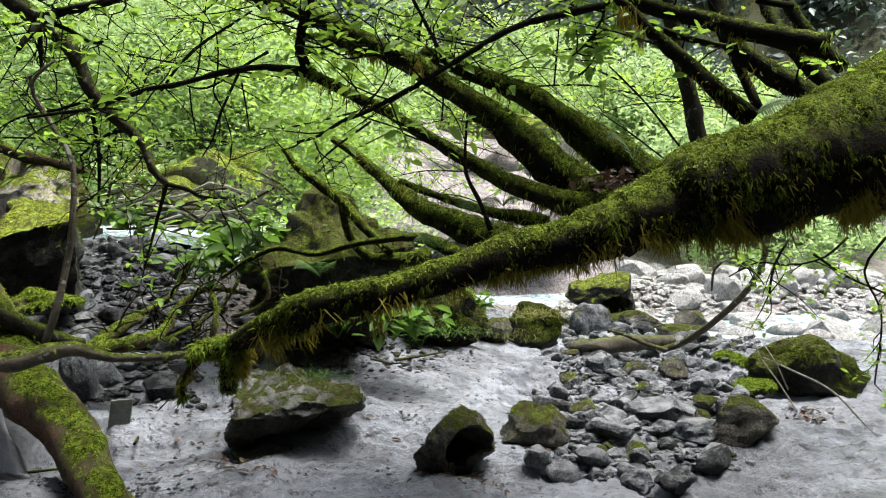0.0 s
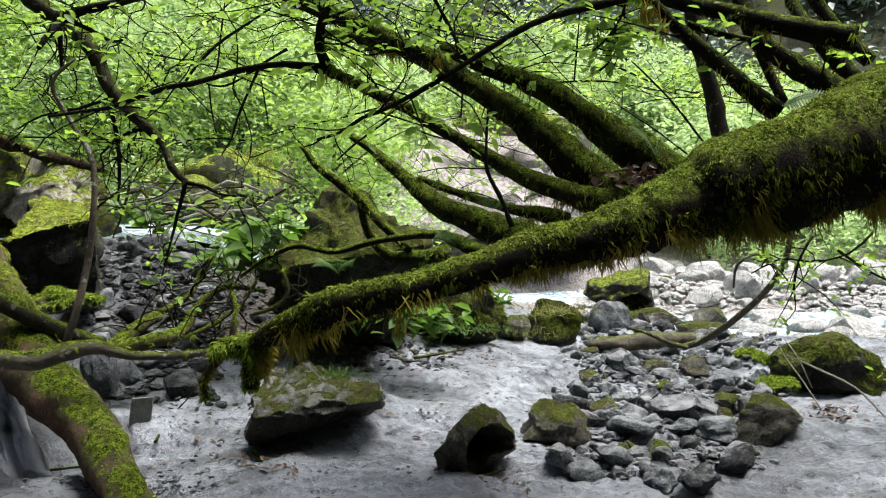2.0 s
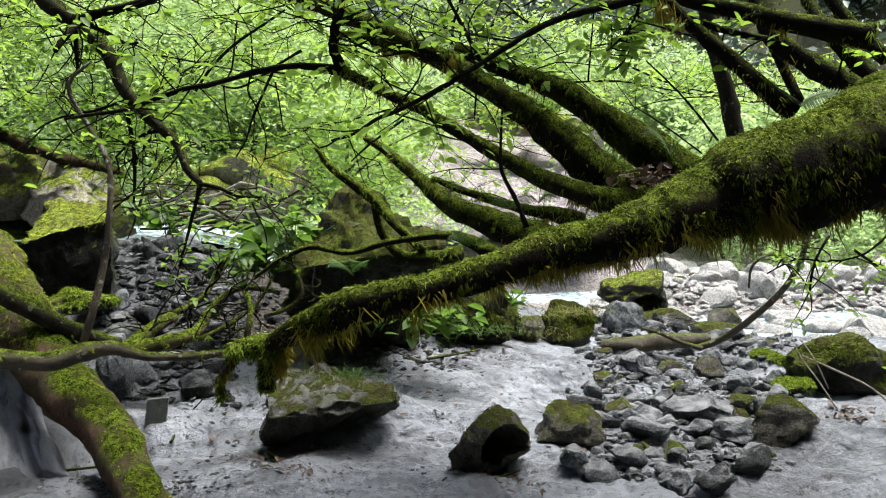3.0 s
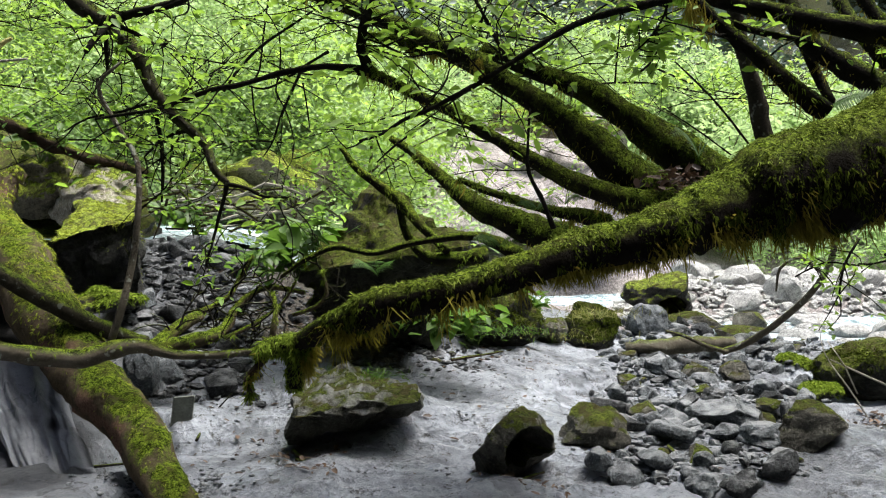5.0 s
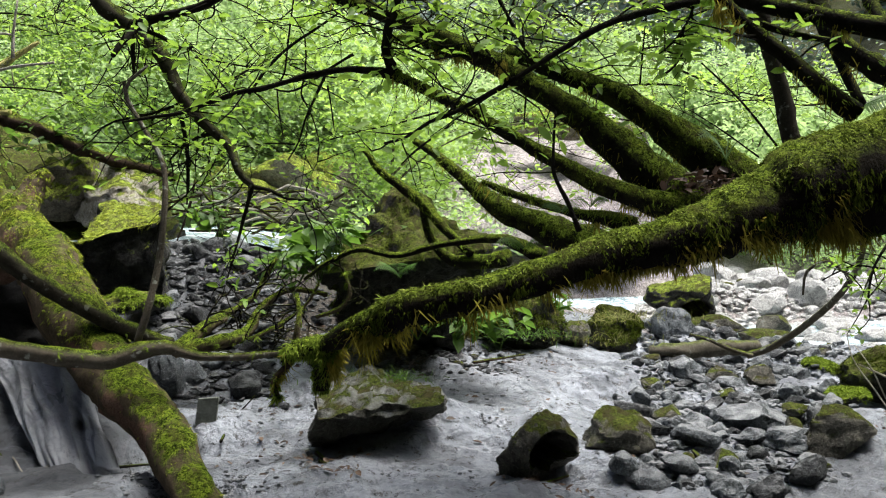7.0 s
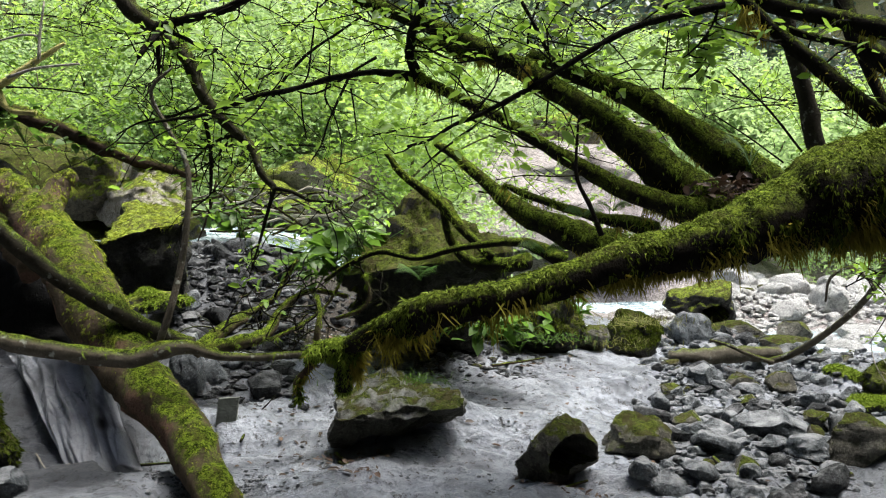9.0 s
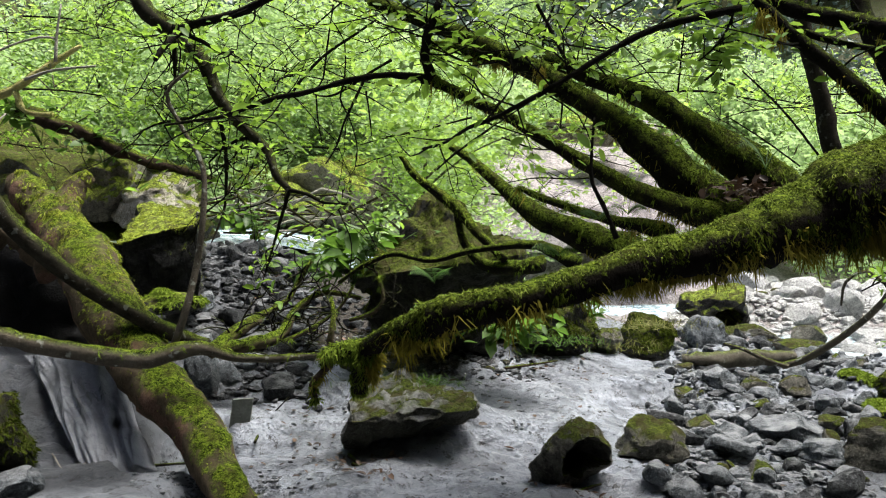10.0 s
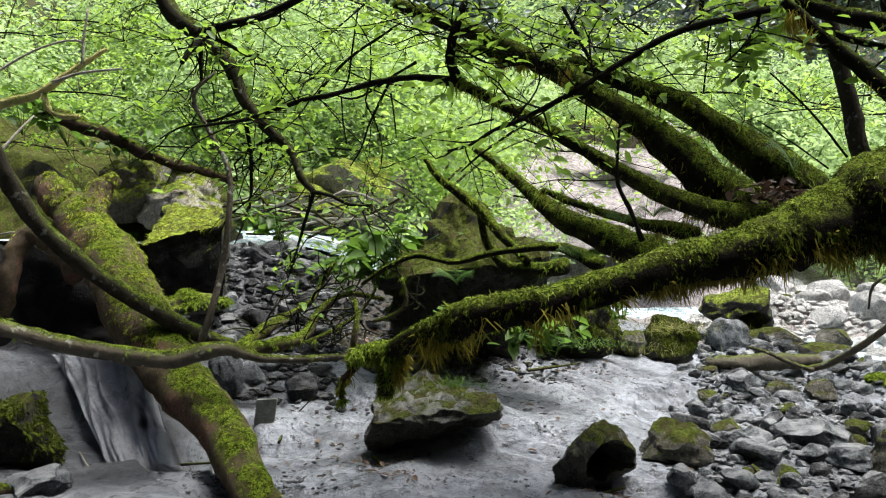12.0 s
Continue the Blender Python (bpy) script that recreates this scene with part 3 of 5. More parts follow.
rock("boulder", (-3.873, 8.700, 1.216), (0.8, 0.7, 0.55), GOLD, 39, "moss-topped boulder below the cliff", sink=0.1, cuts=7, detail=5, rough=0.12)
# Near-black block added to fill the hollow behind the log with painted shade.
block("boulder", [(-4.114, 5.200, -0.030), (-2.291, 5.200, 0.101), (-2.899, 5.450, 0.918), (-4.280, 5.450, 1.201), (-5.400, 6.600, -0.314), (-2.986, 6.600, -0.239), (-3.394, 6.400, 0.842), (-5.204, 6.400, 1.171)], HOLLOWSHADE, 33, "near-black block standing in for the shade of the hollow behind the log", bulge=0.05, rough=0.04)
block("boulder", [(-0.526, 12.600, 0.743), (3.088, 12.600, 0.844), (3.271, 14.600, 1.539), (-0.126, 14.600, 1.523), (-0.879, 21.000, 0.477), (5.561, 21.000, 0.647), (4.151, 20.500, 3.437), (1.035, 20.500, 3.153)], BANK, 35, "huge pale pinkish boulder across the torrent", bulge=0.06, rough=0.05)
block("boulder", [(-0.720, 4.620, -0.065), (-0.293, 4.800, -0.003), (-0.007, 4.340, 0.286), (-0.735, 4.100, 0.249), (-0.828, 5.200, -0.100), (-0.036, 5.200, -0.043), (-0.196, 4.800, 0.317), (-0.646, 4.780, 0.394)], SLAB, 5, "wide grey slab of rock dusted with silt", bulge=0.10, rough=0.055, cuts=30)
rock("boulder", (0.403, 4.084, 0.005), (0.335, 0.38, 0.33), MOSSY, 42, "upright mossy rock with a dark hollow end", turn=0, sink=0.16, detail=5, cuts=3, rough=0.14, hollow=(0.47, -0.88, 0.02))
rock("boulder", (0.894, 4.514, 0.000), (0.365, 0.328, 0.250), MOSSY, 17, "rounded mossy brown rock set in silt", detail=4, sink=0.2, cuts=6, rough=0.12)
rock("boulder", (1.345, 4.605, 0.000), (0.222, 0.200, 0.142), GREY, 8, "smooth bluish grey stone with a flat top", detail=4, sink=0.2, cuts=6, rough=0.07)
rock("boulder", (1.784, 4.963, 0.000), (0.390, 0.351, 0.167), GREY, 19, "grey angular rock among stones", detail=4, sink=0.2)
rock("boulder", (2.085, 4.574, 0.000), (0.374, 0.338, 0.229), MOSSY, 28, "low rounded mossy rock", detail=4, sink=0.2, cuts=6, rough=0.12)
rock("boulder", (1.831, 4.528, 0.000), (0.266, 0.239, 0.126), GREY, 33, "pale grey broken stone", detail=4, sink=0.2)
rock("boulder", (1.655, 4.643, 0.000), (0.146, 0.132, 0.089), GREY, 34, "pale grey stone wedged among others", detail=4, sink=0.2)
rock("boulder", (1.114, 4.321, 0.000), (0.115, 0.138, 0.046), GREY, 35, "pale wedge of stone in the silt", detail=4, sink=0.2)
rock("boulder", (1.354, 4.098, 0.000), (0.114, 0.103, 0.097), GREY, 36, "small angular grey stone", detail=4, sink=0.2)
rock("boulder", (1.442, 3.790, 0.000), (0.191, 0.172, 0.121), SHADE, 51, "rough dark stone in the silt", detail=4, sink=0.2)
rock("boulder", (1.259, 3.770, 0.000), (0.146, 0.132, 0.098), GREY, 52, "rough grey stone in the silt", detail=4, sink=0.2)
rock("boulder", (1.394, 5.877, 0.000), (0.185, 0.167, 0.105), MOSSY, 55, "small dark mossy stone at the edge of the silt", detail=4, sink=0.2)
rock("boulder", (1.948, 6.181, 0.000), (0.254, 0.228, 0.158), MOSSY, 56, "dark angular rock with moss", detail=4, sink=0.2)
rock("boulder", (1.491, 5.640, 0.000), (0.117, 0.105, 0.065), GREY, 57, "small wet grey stone", detail=4, sink=0.2)
rock("boulder", (1.594, 5.218, 0.000), (0.114, 0.103, 0.080), GREY, 58, "small wet grey stone", detail=4, sink=0.2)
rock("boulder", (1.496, 5.324, 0.000), (0.143, 0.128, 0.098), GREY, 158, "flat grey stone among others", detail=4, sink=0.2)
rock("boulder", (1.874, 5.496, 0.000), (0.200, 0.179, 0.094), SHADE, 159, "dark wet stone among paler ones", detail=4, sink=0.2)
rock("boulder", (2.240, 6.098, 0.000), (0.214, 0.192, 0.161), MOSSY, 59, "brownish mossed rock among stones", detail=4, sink=0.2)
rock("boulder", (2.815, 6.411, 0.000), (0.309, 0.278, 0.156), THICK, 49, "green mossy rock among stones", detail=4, sink=0.2)
rock("boulder", (2.637, 5.612, 0.000), (0.310, 0.279, 0.101), THICK, 50, "small bright mossy rock", detail=4, sink=0.2)
rock("boulder", (3.012, 7.109, 0.000), (0.409, 0.368, 0.162), SHADE, 48, "dark wet rock at the water's edge", detail=4, sink=0.2)
rock("boulder", (2.334, 5.766, 0.000), (0.154, 0.139, 0.099), GREY, 60, "grey stone beside the gravel", detail=4, sink=0.2)
rock("boulder", (2.139, 5.277, 0.000), (0.173, 0.155, 0.093), MOSSY, 61, "small mossy rock among stones", detail=4, sink=0.2)
rock("boulder", (1.332, 6.499, 0.000), (0.197, 0.178, 0.117), MOSSY, 62, "mossy stone at the edge of the silt", detail=4, sink=0.2)
rock("boulder", (1.103, 5.103, 0.000), (0.111, 0.100, 0.071), MOSSY, 64, "small mossy stone in the silt", detail=4, sink=0.2)
rock("boulder", (3.216, 5.883, 0.000), (0.746, 0.523, 0.382), CROWN, 15, "big moss-covered rock on the stream's edge", detail=4, sink=0.2, cuts=5, rough=0.13)
rock("boulder", (2.568, 9.141, -0.010), (0.78, 0.7, 0.52), THICK, 37, "dark overhanging rock beside the torrent", sink=0.1, detail=5, hollow=(0.1, -0.94, -0.33))
rock("boulder", (1.348, 7.142, 0.125), (0.44, 0.42, 0.36), CROWN, 44, "mossy rock with dry grass beside the silt", sink=0.15, detail=5)
rock("boulder", (2.023, 7.845, 0.076), (0.32, 0.3, 0.30), GREY, 45, "pale grey rock below the overhang", sink=0.15)
rock("boulder", (2.638, 8.290, 0.017), (0.52, 0.4, 0.2), MOSSY, 46, "flat mossy rock at the water's edge", sink=0.15)
rock("boulder", (3.362, 9.111, -0.249), (0.65, 0.5, 0.2), MOSSY, 47, "flat mossy rock ledge", sink=0.15)
rock("boulder", (-1.719, 5.050, 0.120), (0.19, 0.22, 0.44), GREY, 53, "upright grey rock behind the log", sink=0.1, detail=4)
rock("boulder", (-2.027, 5.200, 0.646), (0.42, 0.3, 0.14), THICK, 54, "low bright mossy stone beside the log", sink=0.1)
rock("boulder", (0.536, 6.438, 0.212), (0.50, 0.5, 0.42), CROWN, 4, "mossy rock beside the silt channel", sink=0.1, cuts=6, rough=0.14, detail=5)
rock("boulder", (0.933, 6.807, 0.176), (0.28, 0.28, 0.22), MOSSY, 21, "small mossy rock at the head of the silt", sink=0.12, detail=5)
rock("boulder", (-2.531, 4.135, -0.002), (0.62, 0.5, 0.40), CROWN, 6, "moss-covered rock at the foot of the silt bank", sink=0.2)
rock("boulder", (-2.153, 3.715, -0.001), (0.30, 0.26, 0.12), GREY, 7, "pale grey silt-coated stone on the bank", sink=0.2)

def moss_boulder(ob, count, short, long, wide, low, leaf):
    """Shoots of moss over the upper faces of a boulder, in patches."""
    me, rg = ob.data, np.random.default_rng(len(ob.data.vertices) + count)
    turn = ob.matrix_basis.to_3x3().inverted().transposed()
    at, ns, w = [], [], []
    for f in me.polygons:
        n = (turn @ f.normal).normalized()
        c = ob.matrix_basis @ f.center
        at.append([ob.matrix_basis @ me.vertices[v].co for v in f.vertices][:3])
        ns.append(n)
        w.append(f.area * min(max((n.z - low) * 2, 0.0), 1.0) * min(max(0.45 + 1.6 * noise.noise(c * 5.5), 0.0), 1.0))
    at, ns, w = np.array(at), np.array(ns), np.array(w) + 1e-9
    pick = rg.choice(len(w), count, p=w / w.sum())
    b = rg.dirichlet((1, 1, 1), count)[:, :, None]
    g = Geo()
    fronds(g, (at[pick] * b).sum(1) - ns[pick] * 0.003, unit(ns[pick] + 0.5 * rg.normal(size=(count, 3))), rg.uniform(short, long, count), rg.uniform(0.5, 1.0, count) * wide, rg, 0.5)
    tuft = part("moss", g, leaf, ob, "feathery green moss", "stuff")
    tuft.matrix_parent_inverse = ob.matrix_basis.inverted()


for ob in [o for o in scene.objects if o.name.startswith("boulder") and o.type == "MESH"]:
    kind, near = ob.data.materials[0], min((ob.matrix_basis @ v.co).y for v in ob.data.vertices)
    if near < 7.5 and kind in (CROWN, THICK, SUNMOSS):
        big = max(ob.dimensions) > 0.8 or len(ob.data.vertices) > 4000
        moss_boulder(ob, 9000 if len(ob.data.vertices) > 6000 else 5000 if big else 1600, 0.012, 0.036 if big else 0.024, 0.0055 if big else 0.0042, 0.0 if kind == CROWN else 0.35, PALEMOSS if kind == SUNMOSS else LIMBMOSS if kind == THICK else MOSS)
    elif near < 5.2 and kind in (MOSSY, SLAB):
        moss_boulder(ob, 1100, 0.006, 0.016, 0.003, 0.35, MOSS)

# the lobe of pale mud that hangs beside the log
def mud_drape(corners, seed, label):
    """A sheet of pale clay that slid down beside the log: folds run down it, its lower edge is ragged and thick. Corners: top left, top right, bottom right, bottom left."""
    a, b, c, d = (np.asarray(q) for q in corners)
    g = Geo()
    nu, nv = 70, 90
    front = []
    for j in range(nv + 1):
        for i in range(nu + 1):
            u, v = i / nu, j / nv
            v2 = v * (1 + 0.07 * noise.noise(Vector((u * 5, 0, seed))))
            p = (1 - v2) * ((1 - u) * a + u * b) + v2 * ((1 - u) * d + u * c)
            q = Vector((u * 4.6 + 1.1 * v + 0.5 * noise.noise(Vector((u * 3, v * 3, seed))), v * 1.1, seed))
            fold = 0.055 * (1 - abs(noise.noise(q)) * 2.4) + 0.03 * noise.noise(q * 2.3) + 0.010 * noise.noise(Vector((u * 16, v * 12, seed)))
            dent = 0.09 * math.exp(-((u - 0.80) ** 2 / 0.006 + (v - 0.62) ** 2 / 0.003))
            bulge = 0.12 * math.sin(math.pi * u) * (0.4 + 0.6 * v) + 0.05 * ramp(0.55, 0.95, v) * (1 - ramp(0.96, 1.0, v))
            front.append(p + np.array([0.3, -1.0, 0.25]) * (fold + bulge - dent))
    front = np.array(front)
    back = front + np.array([0.0, 0.16, -0.05])
    k, m = nu + 1, (nu + 1) * (nv + 1)
    quads = [(j * k + i, j * k + i + 1, (j + 1) * k + i + 1, (j + 1) * k + i) for j in range(nv) for i in range(nu)]
    rim = [i for i in range(nu)] + [j * k + nu for j in range(nv)] + [nv * k + nu - i for i in range(nu)] + [(nv - j) * k for j in range(nv)]
    walls = [(p, q, q + m, p + m) for p, q in zip(rim, rim[1:] + rim[:1])]
    g.add(np.vstack([front, back]), [f[::-1] for f in quads] + [tuple(i + m for i in f) for f in quads] + walls)
    alone("mud_bank", g, MUD, label, "mud")


mud_drape(((-2.714, 4.850, 0.414), (-2.165, 4.750, 0.408), (-1.768, 4.300, -0.077), (-2.053, 4.250, -0.084)), 3, "smooth wet drapery of pale silt sliding down beside the log")

# ---------------------------------------------------------------- the mossy fallen trunk in front
rng = np.random.default_rng(4)
trunk_at = (1.778, 2.600, 1.396)
front = thing("fallen_tree", trunk_at, "leaning tree trunk thickly covered in green moss", "tree")
g = Geo()
line = tube(g, [(2.139, 3.000, 1.684), (1.773, 2.850, 1.564), (1.567, 2.750, 1.501), (1.411, 2.700, 1.448), (1.231, 2.650, 1.410), (1.071, 2.600, 1.374), (0.923, 2.570, 1.319), (0.789, 2.520, 1.272), (0.662, 2.480, 1.234), (0.523, 2.450, 1.207), (0.350, 2.380, 1.169), (0.187, 2.330, 1.119), (0.031, 2.300, 1.080), (-0.093, 2.320, 1.053), (-0.182, 2.360, 1.016), (-0.274, 2.400, 0.981), (-0.337, 2.450, 0.939), (-0.386, 2.500, 0.907)], [0.2701, 0.2357, 0.2091, 0.1873, 0.1661, 0.1457, 0.1166, 0.0924, 0.0761, 0.0637, 0.0524, 0.0482, 0.0476, 0.0526, 0.0488, 0.0336, 0.0294, 0.0267], 28, 0.02, 0.10, 2)
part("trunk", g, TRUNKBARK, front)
# Top light and side shade are in the moss colours: pale above, near-black below.
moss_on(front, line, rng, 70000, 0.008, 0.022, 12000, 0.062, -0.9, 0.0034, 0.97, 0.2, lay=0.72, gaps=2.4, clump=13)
moss_on(front, line, rng, 66000, 0.008, 0.020, 0, 0.0, 0.45, 0.0024, 1.0, 0.001, lay=0.45, gaps=0.5, leaf=LITMOSS, clump=6)
for k, (pts, rad) in enumerate((
        ([(-0.366, 2.500, 0.927), (-0.383, 2.500, 0.859), (-0.394, 2.500, 0.778)], [0.0333, 0.0333, 0.0200]),
        ([(-0.373, 2.500, 0.917), (-0.440, 2.500, 0.907), (-0.484, 2.500, 0.890), (-0.493, 2.500, 0.859)], [0.0300, 0.0300, 0.0267, 0.0167]),
        ([(-0.481, 2.500, 0.866), (-0.508, 2.500, 0.833), (-0.534, 2.500, 0.799), (-0.522, 2.500, 0.760)], [0.0133, 0.0133, 0.0117, 0.0067]))):
    g = Geo()
    line = tube(g, pts, rad, 12, 0.02, 0.15, k)
    stub = part("branch_stub", g, MOSSBARK if k < 2 else ROT, front, "broken branch end wrapped in moss")
    moss_on(stub, line, rng, (3400, 3000, 300)[k], 0.008, 0.022, (900, 500, 160)[k], 0.045, -0.9, 0.0034, floor=0.3, leaf=LIMBMOSS)


def limbs(tree, rows, material, sides=14, step=0.05, moss=0, beard=0, name="limb", rough=0.12, low=-0.35):
    """Limbs of one tree, each a part, from rows of points and radii. Returns their lines."""
    out = []
    for k, (pts, rad) in enumerate(rows):
        g = Geo()
        line = tube(g, pts, rad, sides, step, rough, k + len(rows))
        ob = part(name, g, material, tree)
        if moss:
            m = int(moss * len(line))
            moss_on(ob, line, rng, m, 0.010, 0.030, int(beard * len(line)), 0.05, low, 0.0036, leaf=LIMBMOSS)
        out.append(line)
    return out


# the leaning tree behind it: three great limbs rise from one fork
fork = thing("leaning_tree", (1.078, 3.600, 1.184), "many-stemmed leaning tree with mossy limbs", "tree")
great = limbs(fork, (
    ([(1.268, 3.750, 1.402), (1.140, 3.750, 1.521), (1.022, 3.780, 1.609), (0.900, 3.800, 1.692), (0.777, 3.820, 1.776), (0.680, 3.850, 1.839), (0.559, 3.900, 1.891), (0.423, 3.950, 1.949), (0.259, 4.050, 2.040)], [0.1151, 0.1026, 0.0832, 0.0684, 0.0612, 0.0539, 0.0416, 0.0369, 0.0324]),
    ([(1.041, 3.600, 1.244), (0.935, 3.600, 1.363), (0.813, 3.620, 1.468), (0.697, 3.650, 1.575), (0.579, 3.680, 1.675), (0.459, 3.700, 1.766), (0.339, 3.740, 1.844), (0.218, 3.780, 1.927), (0.094, 3.820, 1.992), (0.003, 3.850, 2.040), (-0.110, 3.900, 2.101), (-0.242, 3.950, 2.164), (-0.376, 4.000, 2.223), (-0.574, 4.100, 2.304)], [0.1201, 0.1081, 0.0893, 0.0779, 0.0687, 0.0568, 0.0474, 0.0504, 0.0459, 0.0437, 0.0390, 0.0369, 0.0347, 0.0301]),
    ([(0.953, 3.500, 1.300), (0.812, 3.500, 1.337), (0.695, 3.500, 1.376), (0.566, 3.500, 1.422), (0.449, 3.500, 1.486), (0.334, 3.520, 1.551), (0.206, 3.540, 1.631), (0.089, 3.550, 1.701), (0.004, 3.550, 1.741), (-0.100, 3.580, 1.795), (-0.196, 3.600, 1.842), (-0.248, 3.600, 1.867)], [0.0700, 0.0537, 0.0467, 0.0397, 0.0327, 0.0282, 0.0260, 0.0237, 0.0225, 0.0227, 0.0228, 0.0240]),
    ([(0.708, 4.100, 1.103), (0.578, 4.150, 1.150), (0.472, 4.200, 1.192), (0.335, 4.250, 1.246), (0.197, 4.350, 1.329), (0.098, 4.450, 1.417), (0.006, 4.500, 1.495), (-0.099, 4.600, 1.589), (-0.210, 4.700, 1.661)], [0.0984, 0.0886, 0.0784, 0.0624, 0.0493, 0.0356, 0.0300, 0.0245, 0.0188]),
    ([(0.797, 3.750, 1.225), (0.705, 3.800, 1.259), (0.586, 3.850, 1.275), (0.469, 3.950, 1.307), (0.319, 4.050, 1.358), (0.216, 4.150, 1.399), (0.148, 4.200, 1.430)], [0.0450, 0.0355, 0.0257, 0.0211, 0.0189, 0.0166, 0.0112]),
    ([(0.044, 3.850, 2.010), (-0.046, 3.900, 2.008), (-0.125, 3.950, 2.052), (-0.218, 4.000, 2.086), (-0.292, 4.000, 2.091)], [0.0257, 0.0234, 0.0237, 0.0187, 0.0107]),
), MOSSBARK, 16, 0.04, moss=130, beard=8, low=-0.35)
thin = limbs(fork, (
    ([(-0.248, 3.600, 1.867), (-0.281, 3.600, 1.949), (-0.274, 3.600, 2.043), (-0.243, 3.600, 2.143), (-0.220, 3.600, 2.206)], [0.0249, 0.0193, 0.0193, 0.0166, 0.0138]),
    ([(-0.248, 3.600, 1.867), (-0.338, 3.600, 1.883), (-0.433, 3.600, 1.888), (-0.528, 3.600, 1.878), (-0.627, 3.620, 1.861), (-0.729, 3.650, 1.836), (-0.830, 3.670, 1.815), (-0.934, 3.700, 1.801), (-1.063, 3.720, 1.762), (-1.196, 3.750, 1.720), (-1.331, 3.780, 1.705), (-1.477, 3.800, 1.684)], [0.0221, 0.0179, 0.0152, 0.0138, 0.0128, 0.0118, 0.0113, 0.0114, 0.0103, 0.0092, 0.0075, 0.0052]),
    ([(0.879, 3.100, 2.058), (0.707, 3.100, 2.022), (0.565, 3.100, 1.981), (0.444, 3.100, 1.920), (0.332, 3.100, 1.849), (0.241, 3.100, 1.792), (0.120, 3.130, 1.724), (0.004, 3.170, 1.668), (-0.089, 3.200, 1.633), (-0.175, 3.220, 1.581), (-0.266, 3.300, 1.560)], [0.0143, 0.0131, 0.0124, 0.0119, 0.0114, 0.0107, 0.0096, 0.0083, 0.0074, 0.0059, 0.0041]),
    ([(1.285, 3.400, 1.560), (1.164, 3.400, 1.707), (1.088, 3.450, 1.807), (1.009, 3.500, 1.900)], [0.0048, 0.0042, 0.0036, 0.0030]),
    ([(1.215, 3.400, 1.515), (1.113, 3.500, 1.618), (0.995, 3.600, 1.720)], [0.0035, 0.0033, 0.0024]),
    ([(0.217, 3.700, 2.004), (0.226, 3.700, 2.095), (0.264, 3.700, 2.208)], [0.0063, 0.0056, 0.0049]),
    ([(0.340, 3.700, 1.928), (0.278, 3.700, 2.048), (0.191, 3.700, 2.208)], [0.0088, 0.0081, 0.0071]),
    ([(0.491, 3.300, 1.222), (0.450, 3.300, 1.323), (0.393, 3.300, 1.437), (0.386, 3.300, 1.524), (0.395, 3.300, 1.687)], [0.0110, 0.0094, 0.0079, 0.0063, 0.0041]),
    ([(0.956, 4.400, 1.930), (0.970, 4.400, 2.131), (0.984, 4.400, 2.302)], [0.0050, 0.0042, 0.0033]),
    ([(1.037, 4.400, 1.959), (1.129, 4.400, 2.023), (1.196, 4.400, 2.137)], [0.0063, 0.0055, 0.0033]),
    ([(0.508, 3.400, 2.030), (0.451, 3.400, 2.067), (0.396, 3.400, 2.073)], [0.0048, 0.0039, 0.0023]),
    ([(0.387, 4.600, 1.833), (0.395, 4.600, 1.953), (0.382, 4.600, 1.757)], [0.0057, 0.0053, 0.0035]),
    ([(-0.958, 4.000, 1.830), (-0.877, 4.000, 1.943), (-0.771, 4.000, 2.047), (-0.652, 4.000, 2.126), (-0.539, 4.000, 2.204)], [0.0068, 0.0068, 0.0064, 0.0057, 0.0050]),
    ([(-0.762, 4.100, 2.296), (-0.790, 4.100, 2.096), (-0.810, 4.100, 1.942), (-0.846, 4.100, 1.891)], [0.0039, 0.0046, 0.0046, 0.0039]),
    ([(-0.565, 3.800, 1.899), (-0.622, 3.850, 1.801), (-0.677, 3.900, 1.704), (-0.718, 3.950, 1.604), (-0.775, 4.000, 1.528)], [0.0073, 0.0066, 0.0060, 0.0049, 0.0030]),
    ([(-0.466, 4.000, 2.017), (-0.548, 4.000, 1.970), (-0.688, 4.000, 1.876), (-0.773, 4.000, 1.844), (-0.839, 4.000, 1.857)], [0.0076, 0.0068, 0.0057, 0.0050, 0.0038]),
    ([(-0.784, 3.800, 1.831), (-0.785, 3.850, 1.724), (-0.776, 3.900, 1.622)], [0.0040, 0.0037, 0.0024]),
    ([(-0.573, 3.900, 1.858), (-0.565, 3.950, 1.774), (-0.557, 4.000, 1.661)], [0.0041, 0.0038, 0.0023]),
    ([(-0.263, 4.300, 1.516), (-0.177, 4.300, 1.596), (0.004, 4.300, 1.729)], [0.0041, 0.0053, 0.0061]),
), TWIG, 8, 0.03, name="branch", rough=0.2)

